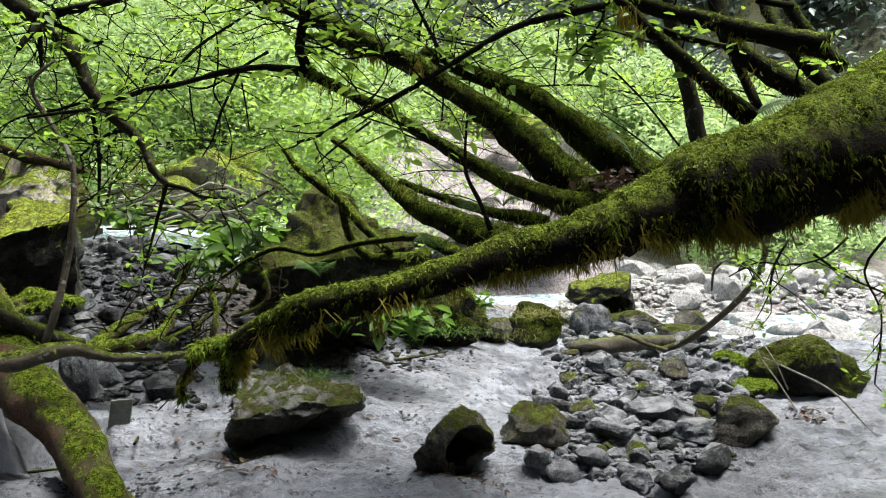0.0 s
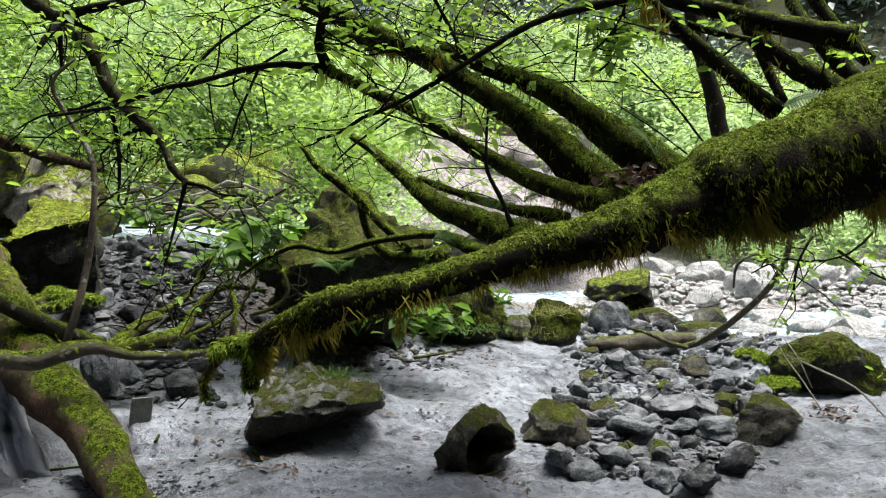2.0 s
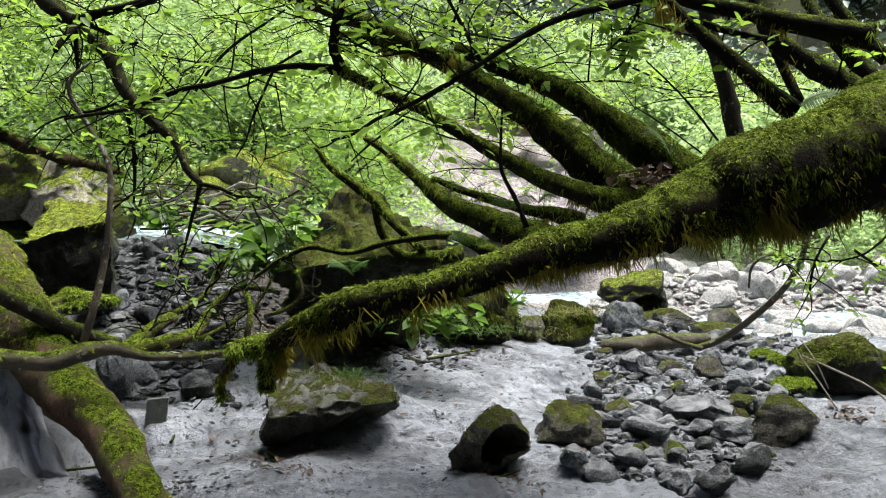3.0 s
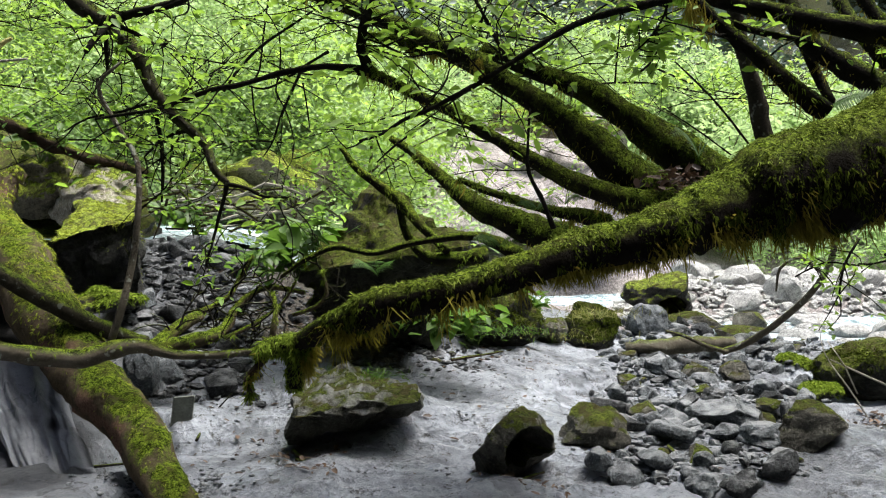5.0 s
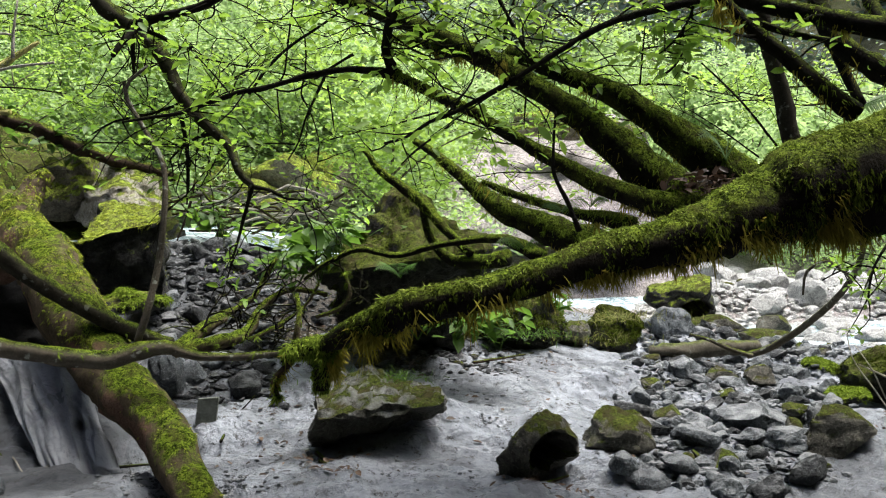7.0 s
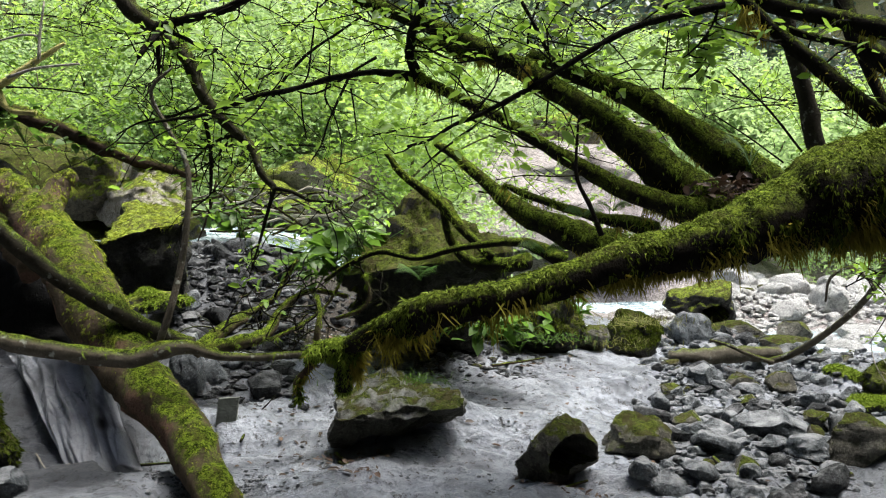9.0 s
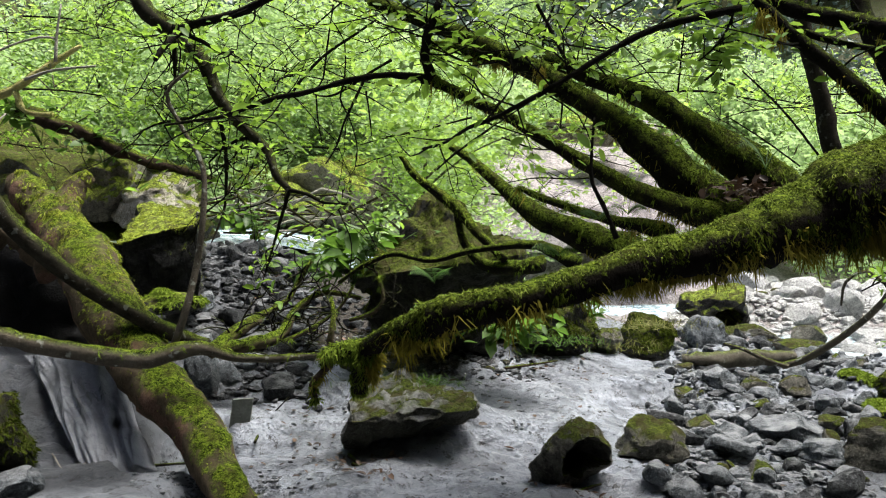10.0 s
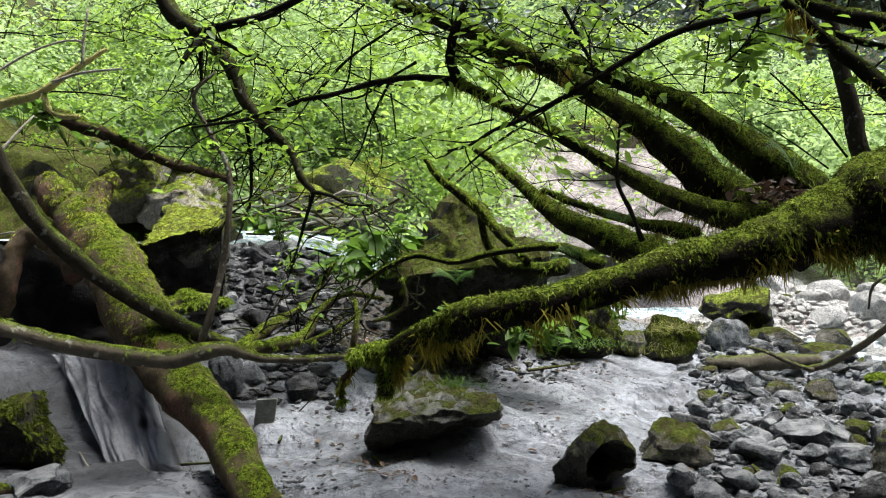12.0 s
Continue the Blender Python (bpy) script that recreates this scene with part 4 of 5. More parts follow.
# the trees at the right: dark limbs that cross above the trunk
right = thing("leaning_tree", (1.890, 3.200, 1.402), "dark mossy limbs leaning over the trunk", "tree")
over = limbs(right, (
    ([(1.359, 2.900, 1.636), (1.241, 2.900, 1.723), (1.155, 2.930, 1.812), (1.050, 2.970, 1.914), (0.970, 3.000, 1.997), (0.899, 3.000, 2.069)], [0.0368, 0.0309, 0.0274, 0.0248, 0.0220, 0.0200]),
    ([(1.581, 2.800, 1.874), (1.473, 2.850, 1.903), (1.330, 2.900, 1.942), (1.216, 3.000, 1.998), (1.093, 3.100, 2.047), (0.986, 3.150, 2.099)], [0.0448, 0.0399, 0.0348, 0.0320, 0.0289, 0.0273]),
    ([(1.781, 3.100, 1.663), (1.660, 3.200, 1.785), (1.537, 3.250, 1.880), (1.460, 3.300, 1.961), (1.424, 3.350, 2.068), (1.415, 3.400, 2.177)], [0.0538, 0.0470, 0.0412, 0.0374, 0.0335, 0.0317]),
    ([(1.812, 3.200, 1.778), (1.706, 3.300, 1.945), (1.669, 3.400, 2.068), (1.657, 3.500, 2.202)], [0.0342, 0.0308, 0.0272, 0.0257]),
    ([(1.967, 3.400, 1.893), (1.857, 3.500, 2.056), (1.798, 3.600, 2.227)], [0.0317, 0.0280, 0.0264]),
), BARK, 14, 0.04, moss=34, beard=5, low=-0.6)
limbs(right, (
    ([(1.070, 3.000, 1.955), (1.179, 3.000, 1.921), (1.324, 3.050, 1.911)], [0.0140, 0.0120, 0.0102]),
    ([(1.465, 3.350, 1.957), (1.524, 3.350, 1.840), (1.571, 3.300, 1.699)], [0.0201, 0.0201, 0.0220]),
    ([(1.546, 3.000, 2.050), (1.411, 3.000, 2.069)], [0.0140, 0.0120]),
), BARK, 10, name="branch")
post = thing("young_tree", (1.811, 4.600, 1.506), "young tree with smooth grey-brown bark", "tree")
limbs(post, (([(1.829, 4.600, 1.622), (1.792, 4.600, 1.764), (1.754, 4.600, 1.929), (1.703, 4.600, 2.094), (1.647, 4.600, 2.288), (1.610, 4.600, 2.526)], [0.0522, 0.0491, 0.0460, 0.0430, 0.0399, 0.0368]),), HUNG, name="trunk")

# the hanging branch at the left, with its crooked twigs
hang = thing("hanging_branch", (-1.909, 4.600, 2.509), "crooked hanging limb with many bare twigs", "branch")
hung = limbs(hang, (
    ([(-2.011, 4.700, 2.564), (-1.907, 4.700, 2.383), (-1.755, 4.700, 2.277), (-1.586, 4.650, 2.117), (-1.472, 4.600, 1.900), (-1.347, 4.600, 1.749), (-1.212, 4.600, 1.629), (-1.149, 4.550, 1.491), (-1.074, 4.550, 1.407)], [0.055, 0.052, 0.048, 0.042, 0.034, 0.03, 0.026, 0.021, 0.016]),
), HUNG, 12, name="limb")
crooked = limbs(hang, (
    ([(-1.680, 4.500, 2.253), (-1.483, 4.400, 2.276), (-1.279, 4.300, 2.298), (-1.055, 4.200, 2.371)], [0.026, 0.024, 0.022, 0.02]),
    ([(-1.650, 4.500, 2.253), (-1.687, 4.400, 2.161), (-1.713, 4.300, 2.059)], [0.022, 0.018, 0.012]),
    ([(-1.687, 4.500, 2.223), (-1.686, 4.500, 2.107), (-1.682, 4.500, 1.995)], [0.014, 0.012, 0.007]),
    ([(-1.651, 4.500, 2.238), (-1.499, 4.400, 2.171), (-1.399, 4.400, 2.114), (-1.310, 4.300, 2.102)], [0.013, 0.012, 0.009, 0.006]),
    ([(-1.074, 4.550, 1.407), (-0.964, 4.500, 1.386), (-0.874, 4.500, 1.342), (-0.739, 4.500, 1.336)], [0.013, 0.011, 0.009, 0.005]),
    ([(-1.074, 4.550, 1.407), (-1.124, 4.600, 1.279), (-1.191, 4.700, 1.121), (-1.289, 4.900, 0.947), (-1.344, 5.000, 0.837)], [0.012, 0.010, 0.008, 0.005, 0.003]),
    ([(-1.468, 4.600, 1.779), (-1.440, 4.600, 1.613), (-1.437, 4.600, 1.430), (-1.445, 4.600, 1.308)], [0.012, 0.011, 0.009, 0.005]),
    ([(-1.302, 4.600, 1.689), (-1.379, 4.600, 1.674), (-1.471, 4.600, 1.613), (-1.533, 4.600, 1.552)], [0.012, 0.009, 0.007, 0.005]),
    ([(-1.467, 4.600, 1.854), (-1.651, 4.600, 1.793), (-1.834, 4.600, 1.756), (-1.957, 4.600, 1.686)], [0.008, 0.007, 0.006, 0.004]),
), TWIG, 7, name="twig")

# ---------------------------------------------------------------- left: the mossy log, its branches and the sapling
log = thing("fallen_log", (-1.213, 3.972, -0.034), "slanting mossy log with a forked stump top", "log")
g = Geo()
log_line = tube(g, [(-1.006, 3.560, -0.104), (-1.129, 3.650, 0.030), (-1.275, 3.850, 0.139), (-1.453, 4.050, 0.248), (-1.625, 4.220, 0.354), (-1.830, 4.420, 0.485), (-2.093, 4.680, 0.677), (-2.416, 4.980, 0.940), (-2.695, 5.220, 1.163), (-2.889, 5.350, 1.303), (-3.015, 5.400, 1.402), (-3.072, 5.420, 1.480)], [0.0807, 0.0949, 0.1104, 0.1243, 0.1379, 0.1592, 0.1779, 0.1794, 0.1532, 0.1285, 0.1045, 0.0795], 26, 0.04, 0.13, 5)
body = part("trunk", g, LOGBARK, log)
moss_on(body, log_line, rng, 24000, 0.008, 0.022, low=0.0, wide=0.0042, bare=0.40, leaf=PALEMOSS, gaps=2.0)
g = Geo()
fork_line = tube(g, [(-2.613, 5.150, 1.074), (-2.648, 5.200, 1.185), (-2.672, 5.280, 1.299), (-2.645, 5.350, 1.410), (-2.577, 5.400, 1.500)], [0.1168, 0.1110, 0.0916, 0.0714, 0.0504], 16, 0.03, 0.14, 8)
moss_on(part("stump_fork", g, LOGBARK, log), fork_line, rng, 3600, 0.008, 0.024, low=-0.3, leaf=PALEMOSS)
g = Geo()
root_line = tube(g, [(-2.669, 5.150, 0.930), (-2.860, 5.200, 1.074), (-3.020, 5.200, 1.129), (-3.104, 5.150, 1.036), (-3.129, 5.100, 0.853), (-3.180, 5.100, 0.601)], [0.1374, 0.0971, 0.0832, 0.0687, 0.0578, 0.0476], 16, 0.04, 0.18, 9)
moss_on(part("root", g, LOGBARK, log), root_line, rng, 900, 0.008, 0.02, low=0.3, leaf=PALEMOSS)
low = thing("fallen_branch", (-2.205, 3.900, 0.656), "long mossy branch lying across the log", "branch")
limbs(low, (([(-2.573, 3.550, 0.872), (-2.355, 3.650, 0.778), (-2.195, 3.750, 0.708), (-1.996, 3.800, 0.654), (-1.787, 3.900, 0.602), (-1.632, 3.970, 0.579), (-1.498, 4.030, 0.611), (-1.395, 4.060, 0.626), (-1.244, 4.100, 0.575), (-1.063, 4.150, 0.560), (-0.935, 4.200, 0.566), (-0.826, 4.250, 0.566)], [0.0331, 0.0365, 0.0400, 0.0418, 0.0442, 0.0450, 0.0457, 0.0352, 0.0219, 0.0194, 0.0168, 0.0142]),), SMOOTH, 14, moss=14, name="stem", low=0.3)
arch = thing("fallen_branch", (-1.578, 4.600, 0.564), "arched lichen-flecked branch over the log", "branch")
limbs(arch, (([(-2.596, 4.000, 1.654), (-2.515, 4.100, 1.408), (-2.397, 4.200, 1.180), (-2.116, 4.300, 0.913), (-1.853, 4.400, 0.727), (-1.671, 4.500, 0.609), (-1.545, 4.600, 0.543)], [0.045, 0.046, 0.048, 0.048, 0.048, 0.045, 0.04]),), HUNG, 14, moss=5, name="stem", low=0.3)
sap = thing("sapling", (-1.527, 4.050, 0.627), "thin grey sapling with a leaning stem", "sapling")
limbs(sap, (([(-1.533, 4.050, 0.619), (-1.469, 4.050, 0.811), (-1.435, 4.100, 1.011), (-1.403, 4.100, 1.231), (-1.416, 4.150, 1.505), (-1.541, 4.200, 1.713), (-1.615, 4.200, 1.878), (-1.502, 4.200, 1.997)], [0.019, 0.018, 0.017, 0.015, 0.013, 0.011, 0.010, 0.007]),), SMOOTH, 10, name="stem", rough=0.05)


# roots and thin branches on and round the middle boulder
roots = thing("tree_root", (-0.005, 4.900, 0.952), "mossy roots that grip the boulder", "root")
limbs(roots, (
    ([(-0.522, 5.000, 1.634), (-0.429, 5.000, 1.509), (-0.273, 5.000, 1.393), (-0.166, 5.000, 1.311), (-0.072, 4.950, 1.196), (0.027, 4.900, 1.100), (0.109, 4.900, 1.019)], [0.016, 0.022, 0.03, 0.034, 0.03, 0.026, 0.024]),
    ([(-0.180, 5.000, 1.337), (-0.156, 5.000, 1.178), (-0.099, 5.000, 1.071), (-0.005, 4.950, 0.988), (0.159, 4.900, 0.979), (0.316, 4.800, 1.010)], [0.026, 0.024, 0.028, 0.036, 0.045, 0.05]),
), MOSSBARK, 12, moss=36, name="root")
across = thing("fallen_branch", (0.437, 4.400, 1.060), "thin mossy branch resting across the boulder", "branch")
limbs(across, (([(0.466, 4.400, 1.040), (0.326, 4.500, 1.113), (0.204, 4.600, 1.129), (-0.096, 4.700, 1.085), (-0.287, 4.700, 1.030), (-0.397, 4.700, 1.039), (-0.534, 4.800, 1.055), (-0.726, 4.900, 0.972), (-0.875, 5.000, 0.866)], [0.04, 0.034, 0.024, 0.018, 0.017, 0.016, 0.017, 0.014, 0.010]),), MOSSBARK, 10, moss=22, name="stem")
bank = thing("tree_root", (-1.584, 5.000, 0.448), "yellow-mossed roots on the pebble bank", "root")
tangle = limbs(bank, (
    ([(-1.635, 4.900, 0.442), (-1.594, 4.950, 0.474), (-1.525, 5.100, 0.544), (-1.448, 5.300, 0.592)], [0.045, 0.042, 0.042, 0.034]),
    ([(-1.585, 4.900, 0.442), (-1.501, 4.950, 0.467), (-1.351, 5.000, 0.493), (-1.258, 5.200, 0.530), (-1.213, 5.300, 0.647), (-1.134, 5.400, 0.718), (-1.033, 5.500, 0.751), (-0.816, 5.500, 0.715)], [0.04, 0.044, 0.042, 0.034, 0.022, 0.02, 0.018, 0.014]),
    ([(-1.448, 5.300, 0.606), (-1.381, 5.400, 0.640), (-1.275, 5.400, 0.706), (-1.235, 5.500, 0.805), (-1.146, 5.500, 0.954)], [0.024, 0.02, 0.018, 0.016, 0.014]),
    ([(-0.875, 4.700, 0.534), (-0.868, 4.700, 0.616), (-0.864, 4.750, 0.705), (-0.889, 4.800, 0.795)], [0.018, 0.017, 0.015, 0.012]),
    ([(-0.842, 5.200, 0.609), (-0.702, 5.200, 0.662), (-0.632, 5.200, 0.750), (-0.666, 5.200, 0.890)], [0.012, 0.014, 0.014, 0.012]),
    ([(-1.238, 5.100, 0.483), (-1.086, 5.200, 0.555), (-0.929, 5.300, 0.666), (-0.839, 5.300, 0.809)], [0.012, 0.012, 0.010, 0.009]),
), ROOTBARK, 12, moss=22, name="root", rough=0.16)
far_log = thing("rotten_log", (-3.467, 8.200, 1.761), "rotten brown log lying on the cliff boulder", "log")
limbs(far_log, (([(-4.707, 8.200, 2.226), (-4.368, 8.200, 2.134), (-3.952, 8.300, 1.958), (-3.551, 8.400, 1.771), (-3.224, 8.600, 1.664), (-2.881, 8.900, 1.554)], [0.06, 0.068, 0.066, 0.06, 0.05, 0.04]),), ROT, 16, 0.06, moss=16, name="trunk", rough=0.4, low=0.4)
dead = thing("dead_branch", (-4.442, 7.000, 2.139), "bleached dead branch with yellow moss and lichen", "branch")
limbs(dead, (
    ([(-4.543, 7.000, 2.090), (-4.266, 7.000, 2.164), (-4.031, 7.000, 2.223), (-3.816, 7.000, 2.348), (-3.612, 7.000, 2.481), (-3.394, 7.000, 2.614)], [0.042, 0.042, 0.038, 0.032, 0.026, 0.016]),
    ([(-3.961, 7.000, 2.233), (-3.883, 7.000, 2.071), (-3.645, 7.000, 2.035)], [0.03, 0.028, 0.026]),
), LICHEN, 10, moss=30, name="limb", rough=0.2)
limbs(dead, (
    ([(-3.826, 6.900, 2.315), (-3.581, 6.900, 2.391), (-3.181, 6.800, 2.414)], [0.014, 0.012, 0.010]),
    ([(-3.561, 6.900, 2.465), (-3.549, 6.900, 2.670), (-3.509, 6.900, 2.930)], [0.016, 0.012, 0.008]),
    ([(-3.550, 6.900, 2.647), (-3.686, 6.900, 2.661), (-3.979, 6.900, 2.576), (-4.326, 6.900, 2.387)], [0.012, 0.010, 0.010, 0.012]),
    ([(-3.858, 6.200, 1.689), (-3.781, 6.300, 1.847), (-3.701, 6.400, 1.987)], [0.012, 0.010, 0.006]),
    ([(-3.375, 5.400, 1.104), (-3.219, 5.400, 1.133), (-3.083, 5.400, 1.173)], [0.008, 0.006, 0.004]),
    ([(-2.815, 5.300, 1.118), (-2.803, 5.300, 1.246), (-2.824, 5.300, 1.348)], [0.008, 0.009, 0.006]),
), DEAD, 8, name="twig", rough=0.05)
half = thing("rotten_log", (1.927, 6.830, 0.019), "short broken log half sunk among stones", "log")
limbs(half, (([(1.550, 6.600, 0.143), (1.860, 6.600, 0.163), (2.181, 6.700, 0.164), (2.465, 6.800, 0.157)], [0.062, 0.065, 0.062, 0.05]),), GREYLOG, 14, name="trunk", rough=0.18)
stick = thing("fallen_branch", (2.279, 6.400, 0.157), "bare grey branch rising from the stones to the trunk", "branch")
limbs(stick, (([(2.271, 6.500, 0.139), (2.428, 6.400, 0.228), (2.474, 6.000, 0.429), (2.473, 5.500, 0.685), (2.371, 5.000, 0.922), (2.174, 4.500, 1.116), (2.046, 4.200, 1.230)], [0.026, 0.027, 0.024, 0.021, 0.019, 0.016, 0.014]),
              ([(2.279, 6.400, 0.157), (2.127, 6.400, 0.200), (1.953, 6.400, 0.278), (1.801, 6.400, 0.320)], [0.02, 0.018, 0.014, 0.008]),
              ([(2.355, 5.000, 0.881), (2.201, 5.000, 0.988), (2.086, 5.000, 0.920), (2.108, 5.100, 0.774)], [0.012, 0.010, 0.009, 0.006])), SMOOTH, 10, name="stem", rough=0.08)
brush = thing("dead_branch", (2.785, 5.158, -0.001), "bare pale twigs caught against the mossy rock", "branch")
limbs(brush, (
    ([(2.301, 4.780, 0.416), (2.475, 4.780, 0.337), (2.667, 4.680, 0.239), (2.786, 4.580, 0.097), (2.846, 4.480, 0.010)], [0.003, 0.006, 0.006, 0.005, 0.003]),
    ([(2.315, 4.980, 0.629), (2.311, 4.880, 0.438), (2.409, 4.780, 0.253), (2.474, 4.680, 0.108)], [0.002, 0.0035, 0.0045, 0.0045]),
    ([(2.326, 4.880, 0.506), (2.377, 4.780, 0.388), (2.462, 4.780, 0.218)], [0.0025, 0.004, 0.004]),
), DEAD, 7, name="twig", rough=0.04)
board = thing("board", (-1.332, 4.523, 0.062), "small weathered grey board stuck upright in silt", "board")
g = Geo()
lo, hi = np.array((-1.428, 4.606, 0.038)), np.array((-1.426, 4.850, 0.188))
a, b, c = np.array((0.058, 0.02, 0.0)) * 2, np.array((0.012, 0.0, 0.16)) * 1.25, np.array((0.0, 0.02, 0.0))
q = [lo, lo + a * 0.9, lo + a * 0.9 + c, lo + c]
g.add(q + [v + b + (0.01, 0, 0) for v in q], [(0, 1, 2, 3)[::-1], (4, 5, 6, 7), (0, 1, 5, 4), (1, 2, 6, 5), (2, 3, 7, 6), (3, 0, 4, 7)])
part("plank", g, DRIFT, board, smooth=False)
for p, size, seed in (((-2.352, 12.500, 1.364), (1.3, 1.0, 0.9), 70), ((-2.001, 13.500, 1.457), (1.6, 1.2, 1.1), 71), ((-2.738, 12.000, 1.226), (0.9, 0.8, 0.6), 72), ((2.399, 16.000, 2.660), (2.2, 1.2, 0.5), 73), ((-3.354, 13.000, 1.317), (1.2, 1.0, 0.9), 74)):
    rock("boulder", p, size, GOLD, seed, "boulder across the torrent under golden moss", sink=0.4)


# ---------------------------------------------------------------- stones
KINDS = []
for k in range(19):
    me = rock_mesh("stone", 60 + k, 3, 13 if k < 11 or k > 13 else 5, 0.08)
    me.materials.append(GREY if k < 8 else MOSSY if k < 11 else PALE if k < 14 else SHADE)
    KINDS.append(me)


def stone_pose(rnd, x, y, size, sink):
    sx, sy, sz = (size * rnd.uniform(0.75, 1.25) for _ in range(3))
    sz *= 0.7
    z = height(x, y) + silt(x, y)
    return pose(x, y, z + sz * (0.5 - sink), rnd.uniform(-15, 15), rnd.uniform(-15, 15), rnd.uniform(0, 360)) @ Matrix.Diagonal((sx, sy, sz, 1))


def scatter(seed, count, place, sizes, kinds, group, label, gap=0.42, sink=0.25, most=100):
    """Stones that keep clear of one another, the largest first; those past the most are joined by material."""
    rnd = random.Random(seed)
    done = [(a, b, c * 1.05) for a, b, c in BOULDERS]
    made, rest = 0, {}
    for s in sorted((sizes(rnd) for _ in range(count)), reverse=True):
        for _ in range(12):
            x, y = place(rnd)
            if all((x - a) ** 2 + (y - b) ** 2 > ((s + c) * gap) ** 2 for a, b, c in done):
                done.append((x, y, s))
                me, m = KINDS[rnd.choice(kinds)], stone_pose(rnd, x, y, s, sink)
                if made < most:
                    ob = tagged(new("stone", me), label, "stone", group)
                    ob.matrix_basis = m
                    made += 1
                else:
                    v = np.array([m @ q.co for q in me.vertices])
                    rest.setdefault(me.materials[0], Geo()).add(v, [tuple(f.vertices) for f in me.polygons])
                break
    for material, g in rest.items():
        alone("small_stones", g, material, "small " + label, "stones", kind="stuff").data.set_sharp_from_angle(angle=radians(24))


def fan(rnd, y0, y1, s0, s1):
    y = y0 + (y1 - y0) * rnd.random() ** 0.8
    return rnd.uniform(s0, s1) * y, y


def gravel(name, seed, count, place, sizes, label, material):
    """Small stones too many to count, as one mesh."""
    rnd = random.Random(seed)
    rg = np.random.default_rng(seed)
    bm = bmesh.new()
    bmesh.ops.create_icosphere(bm, subdivisions=1, radius=0.5)
    base = np.array([v.co[:] for v in bm.verts])
    faces = [tuple(v.index for v in f.verts) for f in bm.faces]
    bm.free()
    v = []
    for _ in range(count):
        x, y = place(rnd)
        s = sizes(rnd)
        turn = np.array(Euler([rnd.uniform(0, 6) for _ in range(3)]).to_matrix())
        q = base * (1 + 0.25 * rg.normal(size=(len(base), 1))) @ turn * s * np.array([1.1, 0.9, 0.6])
        v.append(q + (x, y, height(x, y) + silt(x, y) + s * 0.10))
    g = Geo()
    g.many(np.array(v), faces)
    alone(name, g, material, label, "gravel", kind="stuff", smooth=False)


scatter(1, 330, lambda r: fan(r, 3.9, 8.4, 0.195 + 0.05 * r.random(), 0.37 + 0.12 * r.random()), lambda r: 0.05 + 0.16 * r.random() ** 2.4, (0, 1, 2, 3, 4, 5, 6, 7, 14, 15, 16, 8, 9), "stones in the silt", "grey stream stone half sunk in silt", 0.40, most=120)
scatter(2, 150, lambda r: fan(r, 5.1, 8.4, -0.345, -0.215), lambda r: 0.05 + 0.22 * r.random() ** 2.8, (14, 15, 16, 17, 18, 14, 15, 2), "stones on the pebble bank", "dark grey angular stone on the bank", most=60)
scatter(3, 150, lambda r: fan(r, 8.5, 14.0, 0.28, 0.62), lambda r: 0.10 + 0.42 * r.random() ** 2.5, (9, 11, 12, 13, 11, 12, 13, 11, 12), "stones by the torrent", "pale rounded stone beside the torrent", most=60)
gravel("gravel", 4, 3000, lambda r: fan(r, 3.9, 8.4, 0.20 + 0.06 * r.random(), 0.38 + 0.12 * r.random()), lambda r: 0.02 + 0.06 * r.random() ** 2, "small grey gravel between the stones", GREY)
gravel("gravel", 5, 1600, lambda r: fan(r, 5.0, 8.4, -0.36, -0.2), lambda r: r.uniform(0.025, 0.08), "dark gravel on the pebble bank", SHADE)
gravel("gravel", 6, 4200, lambda r: fan(r, 9.6, 14.0, 0.22, 0.62), lambda r: r.uniform(0.05, 0.15), "pale pebbles along the torrent", PALE)
scatter(7, 34, lambda r: fan(r, 5.7, 7.0, -0.2, 0.06), lambda r: 0.06 + 0.16 * r.random() ** 2, (9, 14, 15, 16, 17), "rubble under the roots", "dark mossy rubble stone under the roots", 0.4, 0.3, 20)
gravel("gravel", 8, 900, lambda r: fan(r, 5.6, 7.2, -0.22, 0.08), lambda r: r.uniform(0.02, 0.06), "dark rubble under the roots", SHADE)


def stick(pts, r, material, label):
    """A loose stick on the ground."""
    ob = thing("stick", pts[0], label, "stick", "loose sticks")
    limbs(ob, ((pts, [r * (1 - 0.6 * k / (len(pts) - 1)) for k in range(len(pts))]),), material, 7, 0.04, name="stem", rough=0.1)


stick([(-1.233, 4.440, 0.049), (-1.280, 4.850, 0.046), (-1.153, 4.900, 0.191)], 0.008, TWIG, "thin dark stick leaning in the silt")
stick([(-0.699, 4.297, 0.034), (-0.604, 4.147, 0.017), (-0.499, 3.878, -0.003)], 0.012, ROT, "brown rotten stick on the silt")
stick([(-0.668, 4.193, 0.023), (-0.543, 4.112, 0.012), (-0.444, 4.102, 0.010)], 0.010, ROT, "brown rotten stick on the silt")
stick([(-1.984, 4.217, -0.001), (-1.859, 4.424, -0.091), (-1.644, 4.615, -0.131)], 0.014, TWIG, "dark stick lying under the log")
stick([(0.380, 3.840, -0.002), (0.475, 3.979, -0.001), (0.566, 4.054, 0.002)], 0.014, ROT, "curled piece of brown bark")
stick([(1.293, 4.486, 0.000), (1.296, 4.290, 0.001), (1.303, 4.078, -0.003)], 0.011, SMOOTH, "short grey stick between stones")
